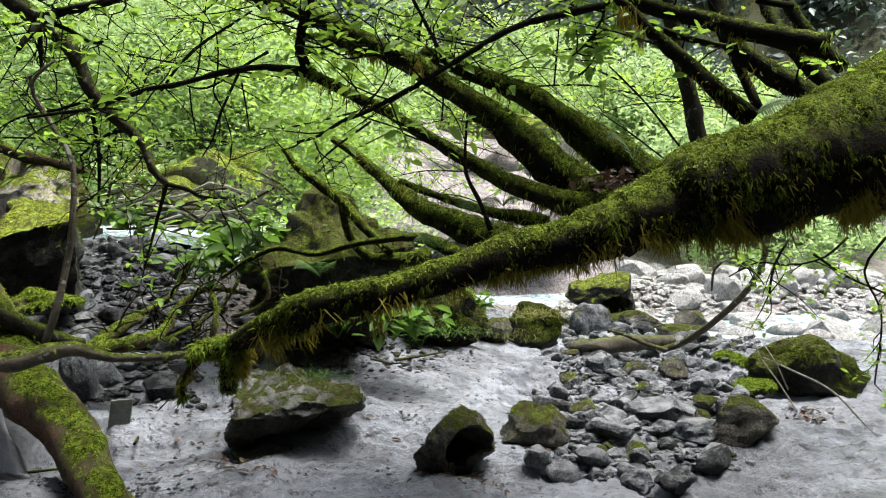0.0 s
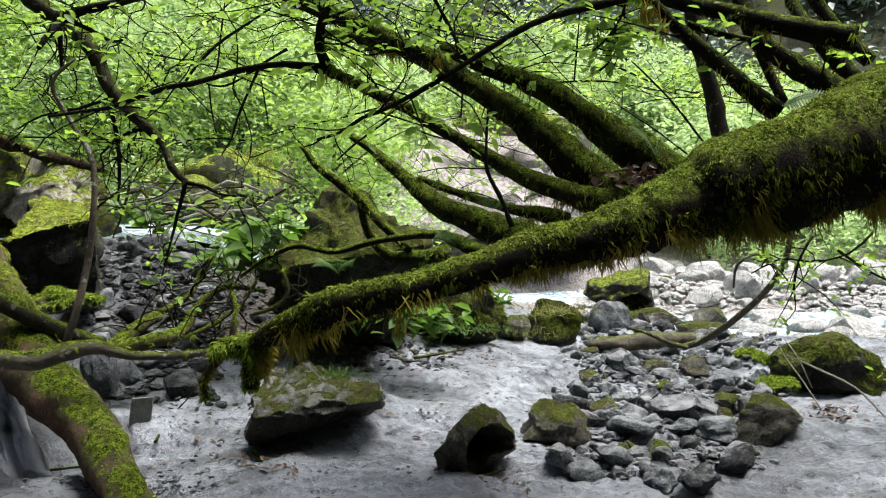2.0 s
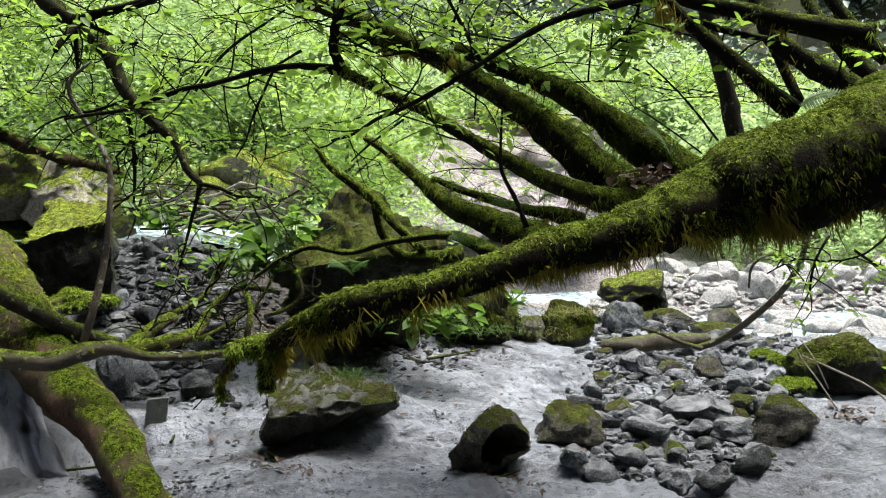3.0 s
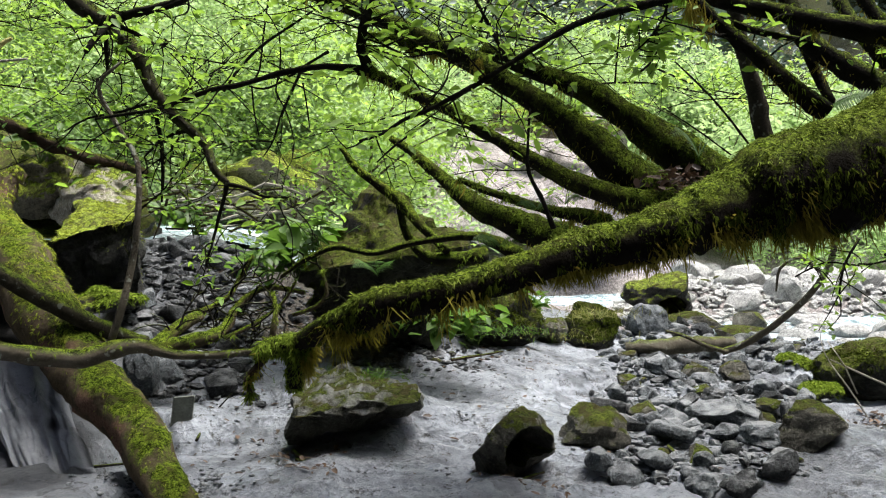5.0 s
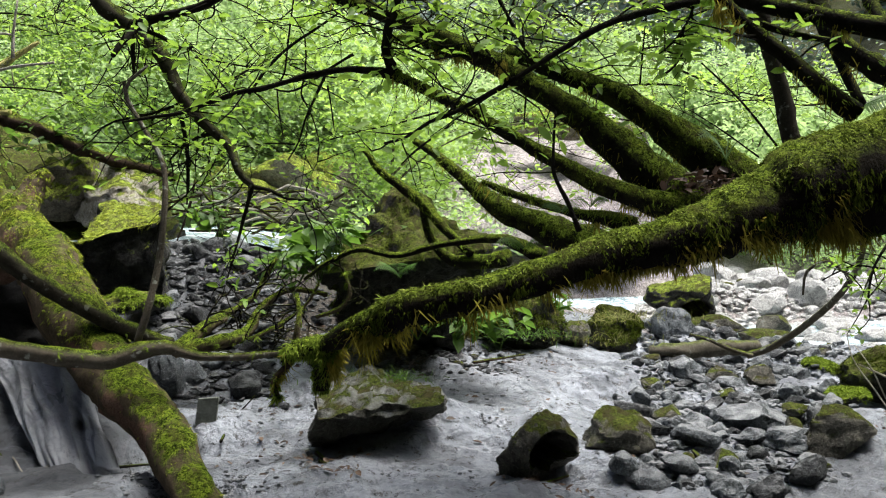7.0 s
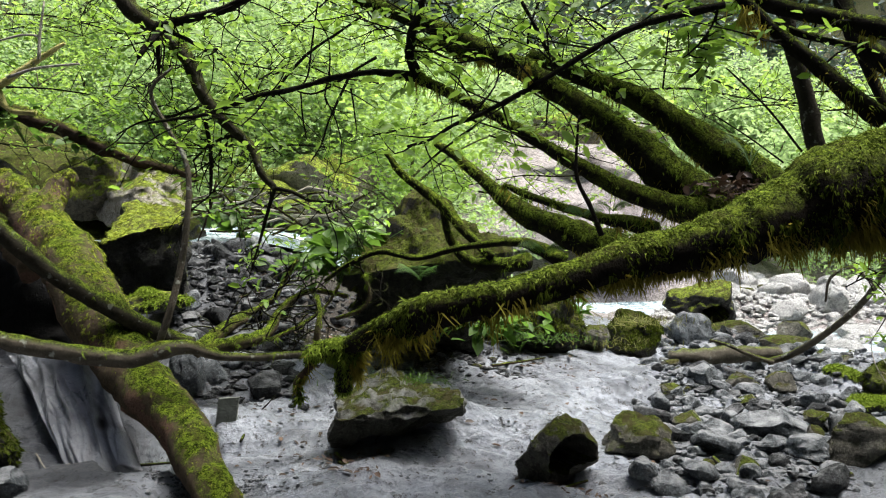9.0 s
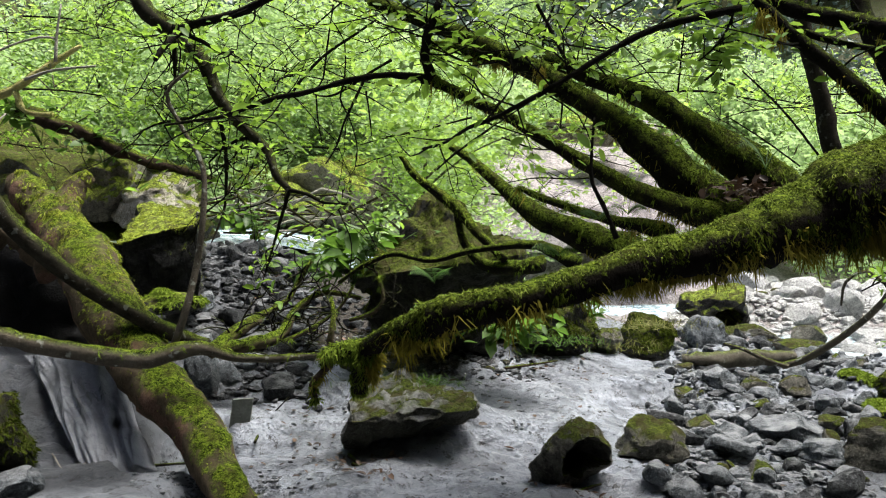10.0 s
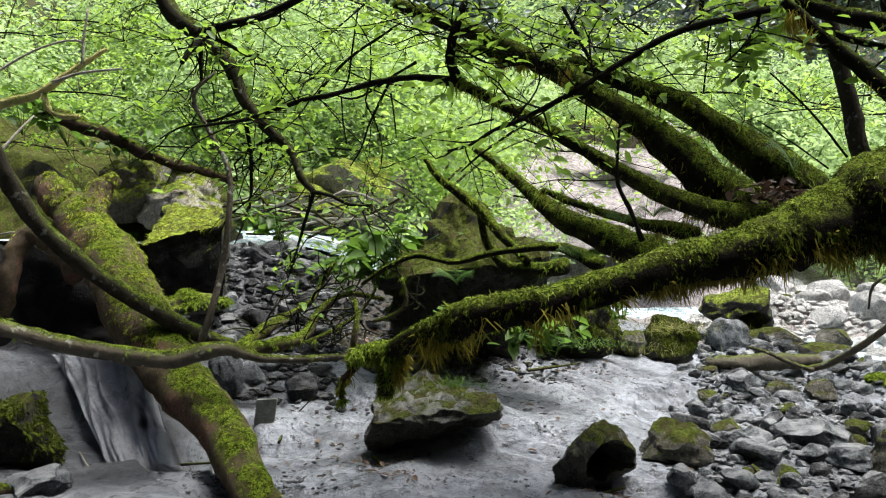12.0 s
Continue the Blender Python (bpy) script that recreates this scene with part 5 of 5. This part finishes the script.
stick([(0.154, 5.866, 0.201), (0.362, 6.050, 0.198), (0.636, 6.343, 0.187)], 0.012, ROT, "dark driftwood on the silt")
stick([(-2.408, 3.622, -0.000), (-2.296, 3.703, -0.003), (-2.123, 3.599, -0.001)], 0.05, ROT, "end of a brown rotten branch in the silt")
stick([(-2.282, 4.309, -0.001), (-2.060, 4.047, -0.002), (-2.034, 4.450, -0.002)], 0.004, DEAD, "thin pale twig on the mud")


def brushwood(at, seed, count, reach):
    """A heap of bleached drift sticks left by floods."""
    rg = np.random.default_rng(seed)
    heap = thing("brushwood", at, "heap of bleached drift sticks by the torrent", "driftwood")
    for _ in range(count):
        m = np.asarray(at) + rg.normal(size=3) * (reach * 0.5, 0.3, reach * 0.14) + (0, 0, reach * 0.15)
        d = unit(rg.normal(size=3) * (1, 0.4, 0.35)) * reach * rg.uniform(0.25, 0.6)
        g = Geo()
        tube(g, [m - d, m + rg.normal(size=3) * 0.05, m + d], [0.012, 0.016, 0.006], 6, 0.15, 0)
        part("drift_stick", g, DEAD if rg.random() < 0.5 else ROT, heap)


brushwood((-2.556, 9.300, 1.110), 3, 26, 0.9)
brushwood((-2.040, 9.800, 1.132), 4, 14, 0.7)
gravel("gravel", 10, 420, lambda r: (r.gauss(-1.22, 0.16), r.gauss(3.86, 0.10)), lambda r: r.uniform(0.008, 0.03), "crumbs of silt round the foot of the log", GREY)
gravel("gravel", 9, 320, lambda r: fan(r, 3.6, 6.2, -0.28, 0.2), lambda r: r.uniform(0.006, 0.028), "scattered grit on the silt", GREY)
# ---------------------------------------------------------------- foliage
def crown(rng, geo, middle, radius, count, size, flat=0.7, clumps=40, up=0.6):
    """Leaves in loose clumps round a middle."""
    c = unit(rng.normal(size=(clumps, 3))) * rng.random((clumps, 1)) ** 0.4
    c = np.asarray(middle) + c * radius * np.array([1, 1, flat])
    at = c[rng.integers(0, clumps, count)] + rng.normal(size=(count, 3)) * radius * 0.16 * np.array([1, 1, 0.6])
    leaves(geo, at, rng, size, up, plain=True)


def back_tree(x, y, tall, spread, seed, leaf, count, size, label):
    rg = np.random.default_rng(seed)
    z = height(x, y) - 0.2
    tree = thing("broadleaf_tree", (x, y, z), label, "tree", "trees on the far bank")
    g = Geo()
    lean = rg.normal(size=2) * 0.12 * tall
    tips = [(x + lean[0] * k, y + lean[1] * k, z + tall * k) for k in (0, 0.35, 0.7, 1.0)]
    tube(g, tips, [0.03 * tall / 2, 0.022 * tall / 2, 0.014 * tall / 2, 0.01], 8, 0.4, 0.06, seed)
    for k in range(7):
        h = rg.uniform(0.25, 0.9)
        a = rg.uniform(0, 6.28)
        s = np.array([x + lean[0] * h, y + lean[1] * h, z + tall * h])
        e = s + np.array([math.cos(a), math.sin(a), 0.5]) * spread * rg.uniform(0.5, 1.0)
        tube(g, [s, (s + e) / 2 + (0, 0, 0.1), e], [0.012 * tall / 2, 0.008 * tall / 2, 0.004], 6, 0.3, 0, seed)
    part("trunk", g, SMOOTH, tree)
    g = Geo()
    for k in range(6):
        h = 0.45 + 0.6 * k / 6
        a = rg.uniform(0, 6.28)
        crown(rg, g, (x + lean[0] * h + math.cos(a) * spread * 0.35, y + lean[1] * h + math.sin(a) * spread * 0.35, z + tall * h), spread * rg.uniform(0.55, 0.8), count // 6, size, 0.6, 30)
    part("crown", g, leaf, tree, "", "stuff")


rnd = random.Random(12)
for k in range(16):
    y = rnd.uniform(9.5, 14)
    x = (-0.60 + 1.2 * (k + rnd.random()) / 16) * y
    if x / y < -0.12:
        x, y = x * (y + 5) / y, y + 5
    elif x / y > -0.04:
        x, y = x * 22.5 / y, 22.5 + k * 0.2
    back_tree(x, y, rnd.uniform(2.0, 3.2) if x < 0 else rnd.uniform(2.4, 3.4), rnd.uniform(1.3, 2.0), 60 + k, FRESH, 3000, 0.075, "young broadleaf tree with fresh green leaves")
for k in range(9):
    y = rnd.uniform(17, 23)
    back_tree((0.29 + 0.04 * k) * y, y, rnd.uniform(2.8, 4.2), rnd.uniform(1.6, 2.4), 190 + k, HAZEBUSH, 4200, 0.09, "light green broadleaf tree on the far bank")
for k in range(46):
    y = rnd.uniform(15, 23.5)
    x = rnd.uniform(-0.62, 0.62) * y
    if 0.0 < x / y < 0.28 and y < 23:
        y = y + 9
    back_tree(x, y, rnd.uniform(2.0, 3.6), rnd.uniform(1.3, 2.2), 100 + k, HAZEBUSH, 3400, 0.115, "light green broadleaf tree on the far bank")


def thicket():
    """Low green growth over the far bank and the foot of the valley side."""
    rg = np.random.default_rng(5)
    g = Geo()
    for _ in range(600):
        y = 12.5 + 13 * rg.random() ** 1.3
        x = rg.uniform(-0.66, 0.66) * y
        if (0.02 < x / y < 0.27 and y < 19) or (x / y > 0.27 and y < 14.6):
            continue
        crown(rg, g, (x, y, height(x, y) + rg.uniform(0.2, 0.9)), rg.uniform(0.5, 1.1), 240, 0.04 + 0.004 * y, 0.6, 16)
    for _ in range(170):
        y = rg.uniform(13.2, 15.5)
        x = rg.uniform(-0.40, -0.01) * y
        crown(rg, g, (x, y, height(x, y) + rg.uniform(0.3, 3.0)), rg.uniform(0.5, 0.9), 240, 0.075, 0.6, 14)
    alone("undergrowth", g, HAZEBUSH, "bright green undergrowth on the far bank", "undergrowth", kind="stuff")


thicket()


def far_woods():
    """The wooded valley side, too far to tell tree from tree; its bluish haze is in the leaf colour."""
    rg = np.random.default_rng(9)
    g = Geo()
    for _ in range(420):
        y = rg.uniform(25, 62)
        x = rg.uniform(-0.75, 0.75) * y
        crown(rg, g, (x, y, height(x, y) + rg.uniform(0.3, 2.2)), rg.uniform(1.3, 2.4), 170, 0.12 + 0.006 * y, 0.9, 14)
    alone("far_woods", g, HAZENEEDLE, "dark woods on the valley side, tinted bluish for haze", "woods", kind="stuff")


far_woods()


def conifer(x, y, tall, seed):
    rg = np.random.default_rng(seed)
    z = height(x, y) - 0.5
    tree = thing("conifer", (x, y, z), "tall dark conifer on the valley side, tinted bluish for haze", "tree", "conifers on the valley side")
    g = Geo()
    tube(g, [(x, y, z), (x, y, z + tall * 0.5), (x, y, z + tall)], [0.016 * tall, 0.01 * tall, 0.02], 7, 2, 0)
    part("trunk", g, BARK, tree)
    g = Geo()
    k = 1500
    h = rg.random(k) ** 0.8
    r = (1 - h) * 0.20 * tall * rg.uniform(0.3, 1, k)
    a = rg.uniform(0, 6.283, k)
    at = np.c_[x + r * np.cos(a), y + r * np.sin(a), z + tall * (0.08 + 0.92 * h) - r * 0.35]
    out = np.c_[np.cos(a), np.sin(a), -0.5 * np.ones(k)]
    leaves(g, at, rg, 0.05 * tall, 0.3, 0.4, 0.3, out, True)
    part("crown", g, HAZENEEDLE, tree, "", "stuff")


for k in range(120):
    y = rnd.uniform(31, 80)
    conifer(rnd.uniform(-0.6, 0.6) * y, y, rnd.uniform(0.16, 0.26) * y, 400 + k)


def spray(tree, line, rng, shoots, reach, per, size, leaf=LEAF, fall=0.0, way=None):
    """Leafy shoots along a branch: thin twigs, one part, and their leaves, another."""
    tw, lv = Geo(), Geo()
    at, ah = [], []
    for _ in range(shoots):
        s = line[rng.integers(len(line) // 4, len(line)), :3]
        d = unit(rng.normal(size=3) * np.array([1, 0.7, 0.7]) + (0, 0, 0.2 - fall) + (np.zeros(3) if way is None else np.asarray(way)))
        L = reach * rng.uniform(0.4, 1.0)
        m = s + d * L * 0.5 + rng.normal(size=3) * L * 0.1
        e = m + unit(d + rng.normal(size=3) * 0.35 - (0, 0, fall)) * L * 0.5
        tube(tw, [s, m, e], [0.004, 0.003, 0.0015], 5, 0.08, 0)
        ks = rng.random(per) ** 0.6
        at.append((1 - ks[:, None]) ** 2 * s + 2 * ks[:, None] * (1 - ks[:, None]) * m + ks[:, None] ** 2 * e + rng.normal(size=(per, 3)) * 0.03)
        ah.append(np.repeat((e - s)[None] / L, per, 0))
    leaves(lv, np.concatenate(at), rng, size, 0.7, 0.55, 0.3, np.concatenate(ah))
    part("twig_spray", tw, TWIG, tree, "", "stuff", False)
    part("foliage", lv, leaf, tree, "fresh green leaves", "stuff")


for line in crooked:
    spray(hang, line, rng, 6, 0.4, 10, 0.05)
for line in hung:
    spray(hang, line, rng, 10, 0.5, 10, 0.05)
for line in thin[:3]:
    spray(fork, line, rng, 14, 0.45, 12, 0.05)
for line in great[:2]:
    spray(fork, line[len(line) // 2:], rng, 20, 0.6, 13, 0.052)


def layered_branch(at, way, length, seed, shoots, size, leaf=LEAF):
    """A thin branch that carries flat layers of leaves."""
    rg = np.random.default_rng(seed)
    bough = thing("leafy_branch", at, "slender branch with flat layers of fresh green leaves", "branch", "leafy branches over the stream")
    g = Geo()
    way = unit(np.asarray(way, float))
    pts = [np.asarray(at) + way * length * s + np.array([0, 0, -0.16 * length * s * s]) + rg.normal(size=3) * 0.03 for s in (0, 0.25, 0.5, 0.75, 1.0)]
    line = tube(g, pts, [0.011, 0.009, 0.007, 0.005, 0.002], 6, 0.08, 0.1, seed)
    part("stem", g, TWIG, bough)
    spray(bough, line, rg, shoots, length * 0.42, 13, size, leaf, way=way * 0.5)


for k, (at, way) in enumerate((
        ((-4.986, 9.000, 3.261), (1, 0.1, 0.0)), ((-4.268, 9.000, 3.613), (1, 0, -0.3)), ((-3.147, 9.000, 3.734), (0.9, 0, -0.3)), ((-2.147, 9.000, 3.681), (1, 0.2, -0.35)), ((-1.322, 9.000, 3.627), (-0.8, 0.2, -0.5)),
        ((-0.851, 9.000, 3.629), (1, 0, -0.4)), ((-5.009, 9.000, 2.501), (1, 0.2, 0.05)), ((-2.690, 9.000, 2.747), (1, 0, 0.0)), ((-0.971, 9.000, 2.637), (-1, 0, 0.1)), ((-0.139, 9.000, 2.170), (-1, 0.1, -0.05)),
        ((0.621, 8.200, 3.433), (0.7, 0, -0.5)), ((1.647, 8.500, 3.459), (-0.8, 0, -0.4)), ((2.579, 8.600, 2.988), (-0.9, 0.1, -0.1)), ((3.176, 8.800, 2.455), (1, 0.1, 0.1)), ((3.775, 8.200, 2.277), (-1, 0, 0.05)),
        ((-3.954, 9.000, 1.916), (1, 0.1, 0.1)), ((-1.569, 9.000, 1.867), (-1, 0.1, 0.0)), ((-5.940, 9.000, 3.127), (1, 0, 0.1)), ((-5.960, 9.000, 1.895), (1, 0.1, 0.1)),
        ((0.105, 9.400, 2.053), (1, 0, -0.05)), ((1.418, 9.400, 1.656), (-1, 0, 0.05)), ((2.139, 9.600, 2.203), (-0.9, 0, 0.1)), ((0.044, 9.200, 1.461), (1, 0.1, -0.1)), ((2.299, 8.800, 2.681), (1, 0, -0.2)), ((1.569, 8.600, 2.479), (1, 0, 0.05)))):
    layered_branch(at, way, 1.8, 700 + k, 20, 0.062, FRESH if k % 3 else LEAF)

# unseen crowns added to both leaning trees, overhead and beside, to block light
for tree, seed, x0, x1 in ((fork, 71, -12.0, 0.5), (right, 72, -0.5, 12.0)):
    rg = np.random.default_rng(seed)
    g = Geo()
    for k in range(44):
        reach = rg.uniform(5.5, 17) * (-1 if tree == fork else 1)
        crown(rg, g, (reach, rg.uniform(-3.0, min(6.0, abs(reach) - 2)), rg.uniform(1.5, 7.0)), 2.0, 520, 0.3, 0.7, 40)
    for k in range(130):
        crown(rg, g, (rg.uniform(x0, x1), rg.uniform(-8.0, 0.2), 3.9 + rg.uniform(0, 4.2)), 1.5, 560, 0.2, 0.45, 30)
    # small unseen clumps added to throw shade on the near silt
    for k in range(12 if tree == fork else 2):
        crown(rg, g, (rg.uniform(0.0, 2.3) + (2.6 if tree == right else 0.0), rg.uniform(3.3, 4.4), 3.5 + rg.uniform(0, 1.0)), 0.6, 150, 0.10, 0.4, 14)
    part("crown", g, SKYBLOCK, tree, "unseen leafy crown added to block light", "stuff")


def crooked_twigs(tree, line, rng, count, reach, thick, fall=0.3, level=2):
    """Bare crooked twigs that kink and fork, as one part."""
    g = Geo()

    def grow(s, d, L, r, lv):
        pts, k = [s], 5
        for _ in range(k):
            d = unit(d + rng.normal(size=3) * 0.42 + (0, 0, -0.12 * fall))
            pts.append(pts[-1] + d * L / k)
            if lv and rng.random() < 0.55:
                grow(pts[-1], unit(d + rng.normal(size=3) * 0.9), L * rng.uniform(0.35, 0.6), r * 0.65, lv - 1)
        tube(g, pts, list(np.linspace(r, r * 0.4, k + 1)), 5, 0.09, 0)

    for _ in range(count):
        q = line[rng.integers(len(line) // 5, len(line))]
        grow(q[:3], unit(rng.normal(size=3) * (1, 0.5, 0.8) + (0, 0, -fall)), reach * rng.uniform(0.4, 1), thick * rng.uniform(0.6, 1), level)
    part("twig_spray", g, TWIG, tree, "bare crooked dark twigs", "stuff")


for line in hung:
    crooked_twigs(hang, line, rng, 6, 0.8, 0.0055)
for line in crooked:
    crooked_twigs(hang, line, rng, 3, 0.5, 0.006)
for line in thin[:3]:
    crooked_twigs(fork, line, rng, 3, 0.6, 0.0045)
for line in tangle:
    crooked_twigs(bank, line, rng, 4, 0.45, 0.009, -0.25, 1)


def fern(at, seed, fronds, length, label="green fern with feathered fronds", way=None, rise=0.9):
    """Fronds that arch from one foot, each with paired leaflets."""
    rg = np.random.default_rng(seed)
    plant = thing("fern", at, label, "fern", "ferns")
    for k in range(fronds):
        a = rg.uniform(0, 6.28) if way is None else way + rg.normal() * 0.7
        out = np.array([math.cos(a), math.sin(a), 0])
        L = length * rg.uniform(0.7, 1.0)
        s = np.linspace(0, 1, 18)[:, None]
        rib = np.asarray(at) + out * L * s * 0.85 + np.array([0, 0, L * rise]) * (s - 0.75 * s**2)
        g = Geo()
        tube(g, rib[::4], [0.002, 0.002, 0.0015, 0.001, 0.001], 4, 0.1, 0)
        side = unit(0.7 * np.cross(out, (0, -1, 0.0)) + 0.6 * np.cross(out, (0, 0, 1.0)))
        w = L * 0.22 * np.sin(np.pi * s[2:, 0] ** 0.7) + 0.004
        for sign in (-1, 1):
            d = side * sign + out * 0.35
            base = rib[2:]
            tip = base + d * w[:, None] + (0, 0, -0.02 * L)
            half = out * L * 0.014
            g.many(np.stack([base - half, base + half, (base + tip) / 2 + half * 1.1, tip, (base + tip) / 2 - half], 1), [(0, 1, 2), (0, 2, 4), (4, 2, 3)])
        part("frond", g, FERN, plant, smooth=False)


fern((-0.303, 4.950, 0.881), 1, 5, 0.34, way=-1.8)
fern((1.132, 3.550, 1.505), 2, 4, 0.24, rise=1.5)
fern((0.568, 3.500, 1.315), 3, 5, 0.14)
fern((1.415, 3.000, 1.664), 4, 4, 0.26, way=0.1, rise=0.5)
fern((0.477, 3.700, 1.288), 5, 4, 0.14)
fern((0.347, 4.200, 1.096), 6, 4, 0.2)


def herb(at, seed, stems, tall, size, label="broad-leaved green herb on the bank"):
    rg = np.random.default_rng(seed)
    plant = thing("herb", at, label, "plant", "herbs")
    for _ in range(stems):
        g, lv = Geo(), Geo()
        top = np.asarray(at) + (rg.normal() * tall * 0.5, rg.normal() * tall * 0.4, tall * rg.uniform(0.5, 1.0))
        tube(g, [at, (np.asarray(at) + top) / 2 + (0, 0, tall * 0.12), top], [0.004, 0.003, 0.002], 5, 0.08, 0)
        stem = part("stem", g, HERB, plant)
        k = 7
        s = rg.uniform(0.45, 1, (k, 1))
        leaves(lv, np.asarray(at) * (1 - s) + top * s + rg.normal(size=(k, 3)) * 0.02, rg, size, 0.9, 0.6, 0.3)
        part("foliage", lv, HERB, stem, "", "stuff")


for k, (p, n, h, s) in enumerate((
        ((-1.056, 5.600, 0.702), 8, 0.38, 0.11), ((-0.903, 5.700, 0.768), 8, 0.38, 0.12), ((-1.329, 5.900, 0.746), 7, 0.33, 0.10), ((-0.728, 5.400, 0.908), 7, 0.45, 0.12), ((-1.010, 6.000, 0.898), 6, 0.36, 0.11),
        ((0.032, 5.200, 0.472), 7, 0.22, 0.10), ((0.250, 5.400, 0.439), 7, 0.22, 0.10), ((0.839, 7.000, 0.313), 6, 0.28, 0.12), ((-0.209, 5.100, 0.488), 5, 0.2, 0.09), ((-2.148, 8.000, 0.904), 6, 0.4, 0.14),
        ((-4.378, 8.200, 1.859), 9, 0.5, 0.12), ((-4.728, 8.000, 1.952), 9, 0.5, 0.12), ((-3.832, 8.400, 1.649), 8, 0.4, 0.12))):
    herb(p, 30 + k, n, h, s)


# ---------------------------------------------------------------- litter on the silt
def litter(name, seed, spots, label, material=LITTER, size=0.032):
    rg = np.random.default_rng(seed)
    g = Geo()
    for x, y, spread, count in spots:
        q = np.c_[x + rg.normal(size=count) * spread, y + rg.normal(size=count) * spread * 0.7]
        at = np.array([(a, b, height(a, b) + silt(a, b) + 0.004 + 0.012 * rg.random()) for a, b in q])
        leaves(g, at, rg, size, 1.2, 0.5, 0.5)
    alone(name, g, material, label, "leaf litter", kind="stuff")


SPOTS = [(*p[:2], s, n) for p, s, n in (((-0.683, 4.200, 0.020), 0.12, 40), ((-0.551, 3.968, -0.002), 0.06, 30), ((0.533, 6.137, 0.182), 0.22, 70), ((0.448, 3.865, -0.002), 0.10, 30), ((2.696, 5.019, -0.000), 0.10, 120), ((2.032, 6.873, 0.011), 0.2, 50),
         ((1.057, 7.191, 0.188), 0.3, 60), ((0.069, 5.261, 0.140), 0.5, 40), ((-0.222, 4.100, 0.012), 0.5, 30), ((0.869, 3.988, -0.002), 0.4, 40), ((-1.141, 4.433, 0.052), 0.3, 30), ((-1.169, 5.087, 0.139), 0.25, 25), ((-2.136, 7.066, 0.718), 0.5, 80), ((-1.116, 6.362, 0.399), 0.4, 120))]
litter("leaf_litter", 3, SPOTS, "brown fallen leaves scattered on the silt")


# dead leaves caught in the fork of the leaning tree
rg = np.random.default_rng(21)
g = Geo()
leaves(g, np.array((1.024, 3.420, 1.415)) + rg.normal(size=(150, 3)) * (0.07, 0.05, 0.022), rg, 0.04, 0.6, 0.55, 0.4)
alone("leaf_litter", g, LITTER, "brown dead leaves caught in the mossy fork", "leaf litter", kind="stuff")


# leaves on the dark limbs, and sprigs that hang below the trunk
for line in over[:3]:
    spray(right, line, rng, 4, 0.4, 9, 0.042, fall=0.2)
bunch = thing("leafy_branch", (1.078, 4.200, 2.368), "leafy branch with large green leaves", "branch")
g = Geo()
stem = tube(g, [(1.216, 4.300, 2.420), (1.150, 4.200, 2.233), (1.044, 4.100, 2.092), (0.964, 4.100, 2.025)], [0.008, 0.006, 0.005, 0.003], 6, 0.05, 0)
part("stem", g, TWIG, bunch)
spray(bunch, stem, rng, 22, 0.28, 10, 0.075)
sprig = thing("leafy_branch", (2.626, 4.600, 1.101), "thin leafy twigs hanging below the trunk", "branch")
for pts in ([(2.691, 4.600, 1.134), (2.562, 4.600, 1.021), (2.415, 4.700, 0.965), (2.213, 4.700, 0.981), (2.091, 4.800, 0.890)], [(2.795, 4.400, 1.144), (2.739, 4.500, 0.950), (2.909, 4.600, 0.681), (3.006, 4.800, 0.242)],
            [(2.548, 4.700, 1.030), (2.756, 4.700, 0.899), (2.931, 4.600, 0.811)], [(2.148, 4.200, 1.138), (2.077, 4.200, 1.006), (2.057, 4.200, 0.860)]):
    g = Geo()
    stem = tube(g, pts, [0.008, 0.007, 0.006, 0.005, 0.004][:len(pts)], 6, 0.06, 0.1)
    part("stem", g, TWIG, sprig)
    spray(sprig, stem, rng, 9, 0.3, 8, 0.045, fall=0.4)


def grass(at, seed, count, spread, length, material, label):
    rg = np.random.default_rng(seed)
    g = Geo()
    q = np.asarray(at) + rg.normal(size=(count, 3)) * (spread, spread * 0.6, 0.01)
    blades(g, q, unit(rg.normal(size=(count, 3)) * 0.6 + (0, 0, 0.9)), length * rg.uniform(0.4, 1, count), np.full(count, 0.0022), rg, 0.6)
    alone("grass_tuft", g, material, label, "grass", kind="stuff", smooth=False)


grass((-0.386, 4.750, 0.327), 1, 260, 0.13, 0.12, HERB, "thin green grass on the slab")
grass((1.242, 6.300, 0.462), 2, 170, 0.2, 0.17, STRAW, "dry yellow grass on the mossy rock")
grass((1.079, 6.200, 0.308), 3, 110, 0.2, 0.13, STRAW, "dry yellow grass beside the silt")
grass((0.479, 6.000, 0.379), 4, 200, 0.2, 0.14, HERB, "green grass beside the silt")


def moss_clump(tree, at, seed, length):
    """A ragged clump of moss hanging from a limb."""
    rg = np.random.default_rng(seed)
    g = Geo()
    q = np.asarray(at) + rg.normal(size=(90, 3)) * 0.016
    blades(g, q, unit(rg.normal(size=(90, 3)) * 0.4 - (0, 0, 0.8)), length * rg.uniform(0.3, 1, 90), rg.uniform(0.001, 0.003, 90), rg, 1.0)
    part("hanging_moss", g, BEARD, tree, "ragged hanging clump of brown moss", "stuff")


for k, (p, s) in enumerate((((-0.066, 3.900, 2.008), 0.07), ((0.208, 3.700, 1.913), 0.05), ((0.938, 2.980, 1.981), 0.055), ((0.964, 2.960, 1.935), 0.05), ((0.914, 2.980, 2.012), 0.05))):
    moss_clump(fork if k < 2 else right, p, 80 + k, s)
